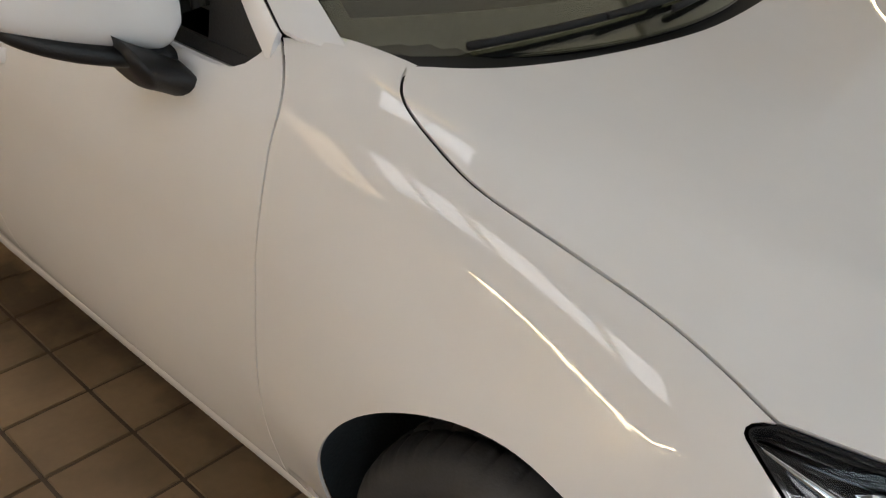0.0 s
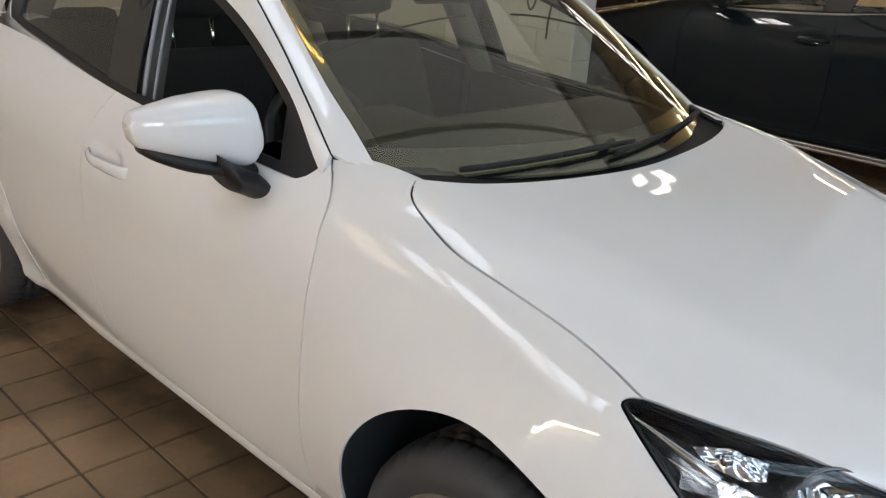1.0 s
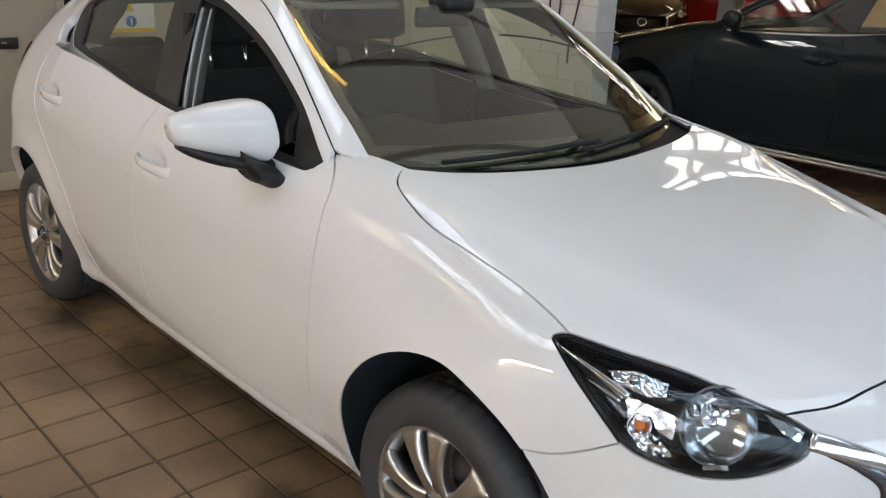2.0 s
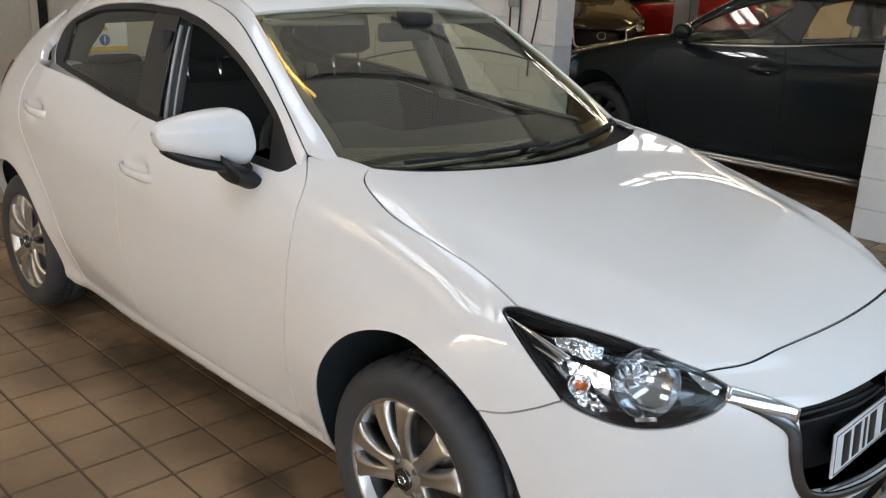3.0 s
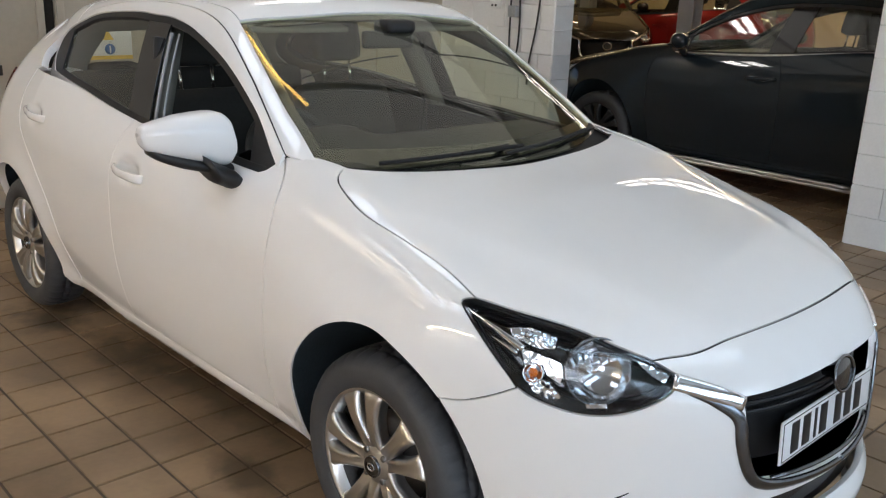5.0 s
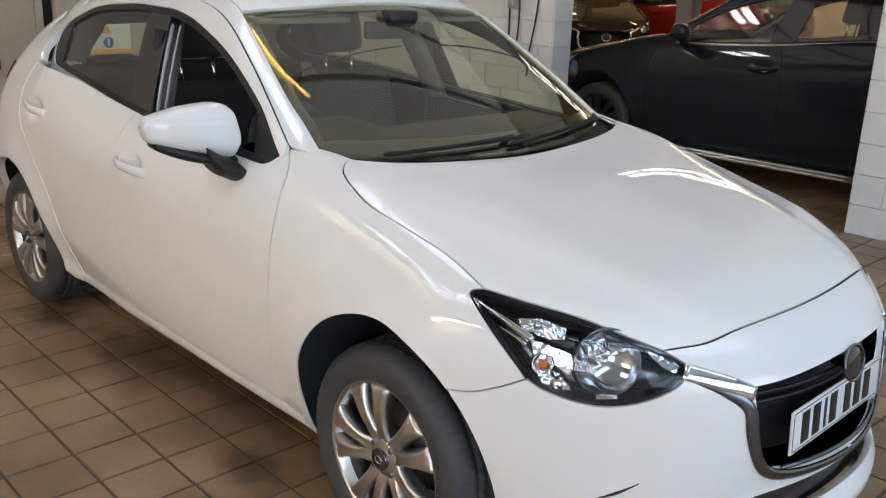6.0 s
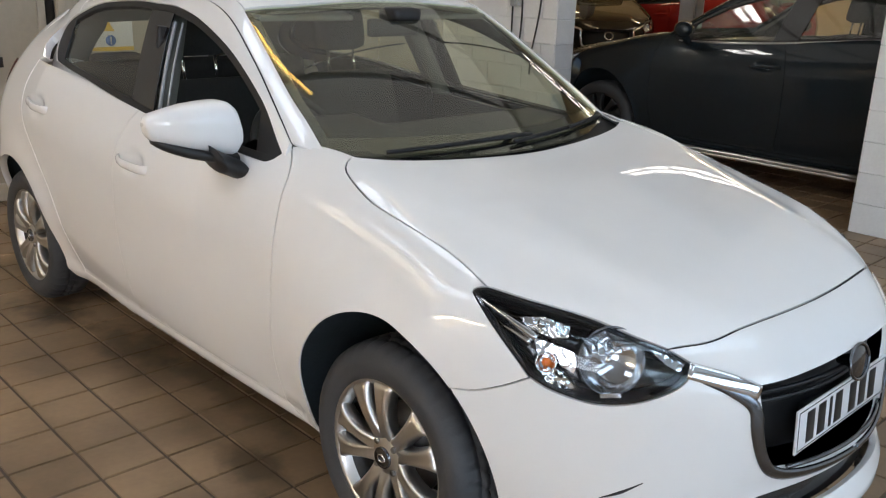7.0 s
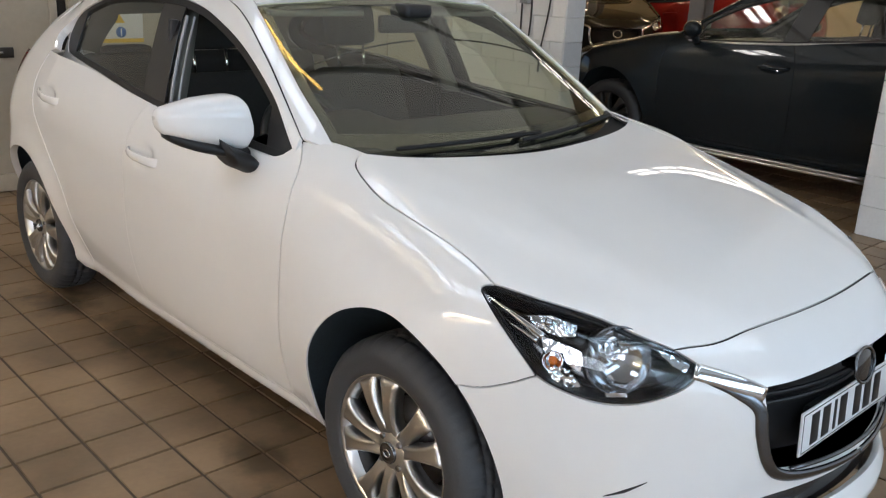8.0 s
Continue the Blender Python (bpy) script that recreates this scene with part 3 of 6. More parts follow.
        lamp = [snap([(-2.80, -0.64, 1.085), (-2.98, -0.54, 1.06)], L_, (0.6, 0.8, 0)), snap([(-2.98, -0.54, 1.06), (-3.02, -0.55, 0.90)], L_, (0.6, 0.8, 0)), snap([(-3.02, -0.55, 0.90), (-2.90, -0.65, 0.90), (-2.80, -0.64, 1.085)], L_, (0.6, 0.8, 0))]
        put("tail_lamp", L_, lamp, Flat((0.6, 0.8, 0)), gap=0.0, cell=0.03, rim=0.03, sink=-0.010)
        win = SIDE.flat(np.vstack([s_[:-1] for s_ in WINDOW_LOOP]))
        MESHES["surround_" + s] = panel("window_surround", C_, [np.vstack([win, win[:1]])], Pre(SIDE), holes=[offset_loop(WINDOW_LOOP, SIDE, 0.020)], gap=0.0, cell=0.02, rim=0.02, sink=0.004, mirror=flip)

        def cut(a0, a1, b0, b1, name, sink, rim=0.006):
            # a slice of the side window between two leaning lines (x at the belt, x at the top)
            loop = offset_loop(WINDOW_LOOP, SIDE, 0.012)[0][:-1]
            z = loop[:, 1]
            u = (z - 1.0) / 0.4
            lo, hi = b0 + (b1 - b0) * u, a0 + (a1 - a0) * u
            sign = 1 if SIDE.a[0] > 0 else -1
            x = np.clip(loop[:, 0] * sign, lo, hi) * sign
            q = np.stack([x, z], -1)
            keep = [0]
            for i in range(1, len(q)):
                if np.linalg.norm(q[i] - q[keep[-1]]) > 0.004:
                    keep.append(i)
            q = q[keep]
            MESHES[name + "_" + s] = panel(name, C_, [np.vstack([q, q[:1]])], Pre(SIDE), gap=0.0005, cell=0.04, rim=rim, sink=sink, mirror=flip)
        cut(-0.40, -0.62, -0.70, -0.80, "sail", 0.010)
        cut(-0.62, -0.62, -1.36, -1.46, "front_glass", 0.016, 0.004)
        cut(-1.33, -1.43, -1.50, -1.60, "pillar_cover", 0.005)
        cut(-1.46, -1.56, -2.31, -2.35, "rear_glass", 0.012, 0.004)
        cut(-2.29, -2.33, -2.80, -2.80, "quarter_cover", 0.004)
        put("lens", L_, LAMP_LOOP, LAMPVIEW, gap=0.004, cell=0.02, rim=0.0)
        put("lamp_bowl", L_, LAMP_LOOP, LAMPVIEW, gap=0.003, cell=0.02, rim=0.0, sink=0.078)
        loop2 = offset_loop(LAMP_LOOP, LAMPVIEW, 0.009)
        q0 = LAMPVIEW.flat(np.vstack([s_[:-1] for s_ in LAMP_LOOP]))
        MESHES["lamp_rim_" + s] = panel("lamp_rim", L_, [np.vstack([q0, q0[:1]])], Pre(LAMPVIEW), holes=[loop2], gap=0.002, cell=0.02, rim=0.06, sink=0.001, mirror=flip)
    MESHES["bonnet"] = panel("bonnet", L_, [BONNET_REAR, fb(mirrored(BONNET_SIDE))[::-1], mirrored(LAMP_TOP)[::-1], fb(BONNET_FRONT), fb(LAMP_TOP), fb(BONNET_SIDE)], TOP, cell=0.03)
    top = [WING_BUMPER[::-1], LAMP_LOW[::-1], LAMP_INNER[::-1], BONNET_FRONT, mirrored(LAMP_INNER)[::-1], mirrored(LAMP_LOW)[::-1], mirrored(WING_BUMPER)[::-1]]
    low_r = [ARCH_FB]
    loop = top + [mirrored(ARCH_FB)] + [np.linspace(ARCH_FB[0] * (1, -1, 1), BUMPER_LOW_R[-1], 4)] + [BUMPER_LOW_R[::-1]] + [np.linspace(BUMPER_LOW_R[0], ARCH_FB[0], 4)] + low_r
    MESHES["bumper"] = panel("bumper", L_, loop, CYL, holes=[GRILLE, INTAKE], cell=0.025, rim=0.02)
    MESHES["screen"] = panel("windscreen", C_, [fb(SCREEN_TOP), SCREEN_SIDE, SCREEN_LOW, fb(mirrored(fb(SCREEN_SIDE)))], SCREENVIEW, gap=0.004, cell=0.05, rim=0.004, sink=0.004)
    band = SCREENVIEW.flat(np.vstack([s_[:-1] for s_ in [fb(SCREEN_TOP), SCREEN_SIDE, SCREEN_LOW, fb(mirrored(fb(SCREEN_SIDE)))]]))
    MESHES["screen_band"] = panel("screen_band", C_, [np.vstack([band, band[:1]])], Pre(SCREENVIEW), holes=[offset_loop([np.vstack([band, band[:1]])], Pre(SCREENVIEW), 0.035)], gap=0.001, cell=0.03, rim=0.006, sink=0.010)
    high = snap([(-0.525, -0.645, 1.068), (-0.44, -0.36, 1.062), (-0.40, 0, 1.058), (-0.44, 0.36, 1.062), (-0.525, 0.645, 1.068)], C_, (-1, 0, 0))
    MESHES["screen_foot"] = panel("screen_foot", C_, [SCREEN_LOW, np.linspace(SCREEN_LOW[-1], high[-1], 4), fb(high), np.linspace(high[0], SCREEN_LOW[0], 4)], SCREENVIEW, gap=0.003, cell=0.03, rim=0.0, sink=0.009)
    back = [np.array([(-3.2, y, z) for y, z in zip(np.linspace(a[0], b[0], 12), np.linspace(a[1], b[1], 12))]) for a, b in (((-0.68, 0.30), (0.68, 0.30)), ((0.68, 0.30), (0.64, 1.05)), ((0.64, 1.05), (-0.64, 1.05)), ((-0.64, 1.05), (-0.68, 0.30)))]
    MESHES["tailgate"] = panel("tailgate", L_, back, Flat((1, 0, 0)), gap=0.0, cell=0.06)
    back = [np.array([(-3.2, y, z) for y, z in zip(np.linspace(a[0], b[0], 12), np.linspace(a[1], b[1], 12))]) for a, b in (((-0.50, 1.06), (0.50, 1.06)), ((0.50, 1.06), (0.42, 1.33)), ((0.42, 1.33), (-0.42, 1.33)), ((-0.42, 1.33), (-0.50, 1.06)))]
    MESHES["rear_screen"] = panel("rear_screen", C_, back, Flat((1, 0, 0)), gap=0.0, cell=0.06, rim=0.004)
    MESHES["roof"] = panel("roof", C_, [SCREEN_TOP, mirrored(ROOF_SIDE)[::-1], fb(ROOF_REAR), fb(ROOF_SIDE)], TOP, gap=0.003, cell=0.06)
    MESHES["headlining"] = panel("headlining", C_, [SCREEN_TOP, mirrored(ROOF_SIDE)[::-1], fb(ROOF_REAR), fb(ROOF_SIDE)], TOP, gap=0.0, cell=0.08, rim=0.0, sink=0.04)
    MESHES["grille_floor"] = panel("grille_floor", L_, GRILLE, FRONT, gap=-0.004, cell=0.03, rim=-0.085, sink=0.085)
    MESHES["intake_floor"] = panel("intake_floor", L_, INTAKE, FRONT, gap=-0.004, cell=0.03, rim=0.0, sink=0.04)


car_skins()

# ---------------------------------------------------------------- structure
FLOORM = mat("floor_screed", (0.085, 0.060, 0.040), 0.7, 0, 0.46, 2.6, bumps=0.3)


# dark ragged patches by the car: place, half sizes and how much of the tile's colour is left
DARK_PATCHES = ((-1.75, -0.72, 0.34, 0.16, 0.42), (-2.35, -0.80, 0.30, 0.16, 0.35), (-0.62, -0.83, 0.20, 0.13, 0.45), (-0.25, -0.95, 0.22, 0.12, 0.5), (-1.2, -0.62, 0.5, 0.12, 0.55))


def tile_material():
    """Brown quarry tile: each one its own shade, with worn and wet-looking stains and dark patches by the car."""
    m = mat("quarry_tile", (0.285, 0.190, 0.108), 0.42, 0, 0.10, 5.0, bumps=0.12, fine=0.12)
    nt = m.node_tree
    b = nt.nodes["Principled BSDF"]
    src = b.inputs["Base Color"].links[0].from_socket
    info = nt.nodes.new("ShaderNodeObjectInfo")
    geo = nt.nodes.new("ShaderNodeNewGeometry")
    add = nt.nodes.new("ShaderNodeMath")
    add.operation = "ADD"
    fr = nt.nodes.new("ShaderNodeMath")
    fr.operation = "FRACT"
    nt.links.new(info.outputs["Random"], add.inputs[0])
    nt.links.new(geo.outputs["Random Per Island"], add.inputs[1])
    nt.links.new(add.outputs[0], fr.inputs[0])
    mr = nt.nodes.new("ShaderNodeMapRange")
    mr.inputs["To Min"].default_value, mr.inputs["To Max"].default_value = 0.90, 1.08
    nt.links.new(fr.outputs[0], mr.inputs["Value"])
    stain = nt.nodes.new("ShaderNodeTexNoise")
    stain.inputs["Scale"].default_value, stain.inputs["Detail"].default_value = 1.7, 7
    nt.links.new(geo.outputs["Position"], stain.inputs["Vector"])
    sr = nt.nodes.new("ShaderNodeMapRange")
    sr.inputs["From Min"].default_value, sr.inputs["From Max"].default_value = 0.38, 0.57
    sr.inputs["To Min"].default_value, sr.inputs["To Max"].default_value = 0.62, 1.04
    nt.links.new(stain.outputs["Fac"], sr.inputs["Value"])
    mul = nt.nodes.new("ShaderNodeMath")
    mul.operation = "MULTIPLY"
    nt.links.new(mr.outputs[0], mul.inputs[0])
    nt.links.new(sr.outputs[0], mul.inputs[1])
    last = mul.outputs[0]
    ragged = nt.nodes.new("ShaderNodeTexNoise")
    ragged.inputs["Scale"].default_value, ragged.inputs["Detail"].default_value = 9.0, 6
    nt.links.new(geo.outputs["Position"], ragged.inputs["Vector"])
    for x, y, rx, ry, dark in DARK_PATCHES:
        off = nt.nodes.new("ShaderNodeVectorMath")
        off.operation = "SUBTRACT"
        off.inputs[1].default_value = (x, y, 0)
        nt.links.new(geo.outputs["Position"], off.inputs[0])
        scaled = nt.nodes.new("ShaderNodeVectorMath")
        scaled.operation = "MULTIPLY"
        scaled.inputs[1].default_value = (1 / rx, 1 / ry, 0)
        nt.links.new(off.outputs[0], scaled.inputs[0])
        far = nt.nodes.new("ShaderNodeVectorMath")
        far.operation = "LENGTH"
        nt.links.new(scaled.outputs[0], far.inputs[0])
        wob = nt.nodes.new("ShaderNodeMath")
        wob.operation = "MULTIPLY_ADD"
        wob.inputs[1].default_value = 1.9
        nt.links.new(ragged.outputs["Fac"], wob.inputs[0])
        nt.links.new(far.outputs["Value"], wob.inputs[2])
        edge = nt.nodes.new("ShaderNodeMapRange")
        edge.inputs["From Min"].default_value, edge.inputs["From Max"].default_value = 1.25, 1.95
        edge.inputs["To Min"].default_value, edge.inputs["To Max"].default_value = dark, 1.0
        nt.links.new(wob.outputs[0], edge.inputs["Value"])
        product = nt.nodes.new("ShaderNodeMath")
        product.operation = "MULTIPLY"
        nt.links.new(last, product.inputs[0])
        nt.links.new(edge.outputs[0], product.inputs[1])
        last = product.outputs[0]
    vm = nt.nodes.new("ShaderNodeVectorMath")
    vm.operation = "SCALE"
    nt.links.new(src, vm.inputs[0])
    nt.links.new(last, vm.inputs["Scale"])
    nt.links.new(vm.outputs[0], b.inputs["Base Color"])
    return m


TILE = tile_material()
WALLPAINT = mat("white_block_paint", (0.78, 0.77, 0.75), 0.55, 0, 0.05, 7, bumps=0.5)
DADO = mat("grey_dado_paint", (0.66, 0.66, 0.66), 0.5, 0, 0.06, 7, bumps=0.5)
DOORPAINT = mat("beige_steel_paint", (0.43, 0.38, 0.30), 0.45, 0, 0.07, 3, bumps=0.08, fine=0.1)
CREAM = mat("cream_wall_paint", (0.74, 0.63, 0.43), 0.7, 0, 0.08, 2, bumps=0.2)
CEILPAINT = mat("ceiling_sheet", (0.40, 0.395, 0.38), 0.7, 0, 0.05, 2)
COLUMNGREY = mat("column_grey_paint", (0.42, 0.42, 0.42), 0.5, 0, 0.1, 8)
STEELGREY = mat("grey_steel_paint", (0.16, 0.16, 0.165), 0.5, 0, 0.1, 8)
CABLE = mat("cable_black", (0.02, 0.02, 0.02), 0.5, 0, 0.1, 30)
GREYBOX = mat("grey_plastic", (0.38, 0.38, 0.37), 0.45, 0, 0.06, 20)


def slab(name, lo, hi, material, label="", category="", bevel=0.0, kind="structure", parent=None):
    bm = bmesh.new()
    box(bm, [(a + b) / 2 for a, b in zip(lo, hi)], [b - a for a, b in zip(lo, hi)], bevel=bevel)
    ob = part(name, mesh_of(bm, name, False), material, parent)
    if label:
        tagged(ob, label, category, kind=kind)
    return ob


X0, X1, Y0, YW, Y1, CEIL = -4.55, 8.0, -7.5, 3.67, 14.5, 4.0
floor = slab("floor", (-13, Y0, -0.2), (X1, Y1, -0.006), FLOORM, "brown quarry tile workshop floor with dark joints", "floor")
ceiling = slab("ceiling", (-13, Y0, CEIL), (X1, YW + 0.12, CEIL + 0.15), CEILPAINT, "grey sheet workshop ceiling", "ceiling")
slab("ceiling_far", (-13, YW + 0.12, CEIL), (X1, Y1, CEIL + 0.15), CREAM, "cream painted ceiling of the far bay", "ceiling")
slab("wall_east", (X1, Y0, -0.2), (X1 + 0.2, Y1, CEIL), WALLPAINT, "white painted block end wall", "wall")
slab("wall_far", (-13, Y1, -0.2), (X1, Y1 + 0.2, CEIL), CREAM, "cream painted far wall of the workshop", "wall")
slab("wall_west_far", (-13.2, YW, -0.2), (-13, Y1, CEIL), CREAM, "cream painted end wall of the far bay", "wall")
slab("wall_south", (-13, Y0 - 0.2, -0.2), (X1, Y0, CEIL), WALLPAINT, "white painted wall behind the parking bay", "wall")
wall_north = slab("wall_north", (X0 - 0.4, YW + 0.006, 0), (-3.206, YW + 0.234, CEIL), WALLPAINT, "white painted concrete block wall with a grey lower band", "wall")
wall_end = slab("wall_north_end", (-0.604, YW + 0.006, 0), (X1, YW + 0.234, CEIL), WALLPAINT, "white painted concrete block wall beside the opening", "wall")
slab("wall_lintel", (-3.206, YW + 0.004, 2.72), (-0.604, YW + 0.236, CEIL), CEILPAINT, "grey sheet panel above the opening to the far bay", "wall")
wall_west = slab("wall_west", (X0 - 0.15, Y0, 0), (X0, YW, CEIL), DOORPAINT, "beige painted steel partition", "wall")
TUBEGLOW = mat("tube_glow", (1, 0.9, 0.7), 0.5, 0, 0, emit=(1.0, 0.74, 0.36), strength=20.0)
DAYFILL = mat("daylight_pane", (0.8, 0.85, 0.9), 0.4, 0, 0, emit=(0.92, 0.96, 1.0), strength=9.0)
COOLFILL = mat("cool_pane", (0.8, 0.85, 0.9), 0.4, 0, 0, emit=(0.66, 0.86, 1.0), strength=3.8)
WALLFILL = mat("hall_pane", (0.85, 0.85, 0.8), 0.4, 0, 0, emit=(1.0, 0.91, 0.76), strength=20.0)
SHEETGLOW = mat("translucent_sheet", (0.8, 0.85, 0.9), 0.4, 0, 0, emit=(1.0, 0.93, 0.78), strength=0.45)
SOFTPANE = mat("dull_pane", (0.8, 0.85, 0.9), 0.4, 0, 0, emit=(0.88, 0.94, 1.0), strength=5.0)
WARMPANE = mat("warm_pane", (0.8, 0.8, 0.75), 0.4, 0, 0, emit=(1.0, 0.90, 0.74), strength=6.0)


WARMFILL = mat("warm_soft_pane", (0.85, 0.82, 0.75), 0.4, 0, 0, emit=(1.0, 0.78, 0.48), strength=4.0)
AMBERGLOW = mat("amber_tube_glow", (1, 0.9, 0.7), 0.5, 0, 0, emit=(1.0, 0.60, 0.13), strength=11.0)
TWINGLOW = mat("twin_tube_glow", (1, 0.9, 0.7), 0.5, 0, 0, emit=(1.0, 0.80, 0.50), strength=36.0)
FARGLOW = mat("far_tube_glow", (1, 0.9, 0.7), 0.5, 0, 0, emit=(1.0, 0.76, 0.42), strength=34.0)


def batten(m, length, drop=0.5, glow=None, twin=False):
    """A hung ceiling fitting with one bare tube, or two under a wide tray."""
    t = thing("batten_light", "white hanging batten with a bare warm tube, lit", "ceiling light", m, group="workshop ceiling lights")
    bm = bmesh.new()
    box(bm, (0, 0, 0.055), (length, 0.50 if twin else 0.07, 0.05), bevel=0.006)
    part("body", bm, PLATE, t)
    for y in ((-0.085, 0.085) if twin else (0,)):
        bm = bmesh.new()
        if twin:
            box(bm, (0, y * 1.5, 0.01), (length, 0.13, 0.05), bevel=0.012)
        else:
            lathe(bm, [(0.0, -length / 2), (0.019, -length / 2), (0.019, length / 2), (0.0, length / 2)], 16, axis="x")
        part("tube", bm, glow or TUBEGLOW, t, "glowing warm tube")
    for sx in (-1, 1):
        bm = bmesh.new()
        box(bm, (sx * (length / 2 + 0.016), 0, 0.01), (0.03, 0.48 if twin else 0.04, 0.06), bevel=0.004)
        part("holder", bm, PLATE, t)
        bm = bmesh.new()
        tube(bm, [(sx * length * 0.35, 0, 0.06), (sx * length * 0.35, 0, drop + 0.01)], 0.004, 6)
        part("hanger", bm, STEELGREY, t)
    return t


def skylight(name, x0, x1, y0, y1, label, pane=None, along=1, bars=None, thick=0.05):
    """A daylight panel in the ceiling with glazing bars."""
    t = thing(name, label, "skylight", pose((x0 + x1) / 2, (y0 + y1) / 2, CEIL), kind="structure")
    w, h = x1 - x0, y1 - y0
    n = max(1, round(h / 0.9)) if along else 1
    for k in range(n):
        bm = bmesh.new()
        box(bm, (0, -h / 2 + h * (k + 0.5) / n, -0.025), (w, h / n - 0.05, 0.02))
        part("pane", bm, pane or DAYFILL, t, "bright frosted pane")
    for k in range(n + 1):
        bm = bmesh.new()
        box(bm, (0, -h / 2 + h * k / n, -0.04), (w + 0.1, 0.06, 0.08), bevel=0.005)
        part("glazing_bar", bm, bars or STEELGREY, t)
    m = 2 if along else round(w / 0.8)
    for k in range(m + 1):
        sx = 2 * k / m - 1
        bm = bmesh.new()
        box(bm, (sx * w / 2, 0, -0.045), (thick, h, 0.09), bevel=0.005)
        part("edge_bar", bm, bars or STEELGREY, t)
    return t


# tubes and daylight panels: some the bodywork mirrors, others added as fill
batten(pose(-1.53, 0.05, 3.5, 0, 0, 20), 1.0, glow=AMBERGLOW)
batten(pose(-0.75, -7.1, 2.72), 2.9, drop=1.28, glow=TWINGLOW, twin=True)
# unseen battens, number and places made up to light the far bay
for x, y in ((-6.5, 8.4), (-4.0, 9.6), (-1.5, 9.6), (-9.0, 9.8), (-6.5, 12.4), (-3.5, 12.4), (-10.5, 12.6), (-0.5, 12.4)):
    batten(pose(x, y, 3.5), 1.9, glow=FARGLOW)
skylight("skylight_1", -2.6, 0.2, -4.6, -3.1, "frosted daylight panels in the workshop ceiling", SOFTPANE, 0, None, 0.16)
skylight("skylight_7", -2.2, -0.8, -1.0, -0.15, "pair of frosted daylight panels above the car", SOFTPANE, 0)
# unseen glowing sheet, added for the haze mirrored in windscreen and bonnet
skylight("skylight_6", -4.5, 2.7, -0.1, 3.6, "added dull glowing sheets under the ceiling, unseen", SHEETGLOW, 0, CEILPAINT)
skylight("skylight_2", -3.72, -3.27, 6.2, 13.9, "long frosted daylight strip over the far bay", WARMPANE)
# unseen panel, added to brighten the block wall
skylight("skylight_4", -4.45, -3.90, 1.5, 2.4, "added fill panels that brighten the block wall, unseen", WALLFILL)
# unseen panel, added to warm the floor on the left
skylight("skylight_5", -4.4, -3.2, -6.4, -3.6, "added warm fill panels near the steel door, unseen", WARMFILL)
# unseen panel, added as cool fill for the car's front
skylight("skylight_3", 3.0, 4.2, -3.6, 2.4, "added cool fill panels above the floor, unseen", COOLFILL)


def fill_window(name, label, m, n, pane, z0=0.9, z1=3.1):
    """An added row of glowing panes between grey bars, facing along its own y."""
    win = thing(name, label, "window", m, kind="structure")
    x0 = -0.6 * n
    for k in range(n):
        bm = bmesh.new()
        box(bm, (x0 + 0.6 + 1.2 * k, 0.02, (z0 + z1) / 2), (1.12, 0.02, z1 - z0))
        part("pane", bm, pane, win, "added glowing pane")
    for k in range(n + 1):
        bm = bmesh.new()
        box(bm, (x0 + 1.2 * k, 0.04, (z0 + z1) / 2), (0.08, 0.08, z1 - z0 + 0.16), bevel=0.006)
        part("mullion", bm, STEELGREY, win)
    for z in (z0 - 0.04, (z0 + z1) / 2, z1 + 0.04):
        bm = bmesh.new()
        box(bm, (0, 0.045, z), (1.2 * n + 0.1, 0.07, 0.07), bevel=0.006)
        part("transom", bm, STEELGREY, win)


# both rows are unseen, added to light the flank and the bumper
fill_window("window_1", "added row of glowing panes with grey bars, unseen", pose(5.9, Y0, 0), 3, DAYFILL, 0.4, 2.6)
fill_window("window_2", "added row of cool glowing panes on the end wall, unseen", pose(X1, -0.6, 0, 0, 0, 90), 6, COOLFILL)

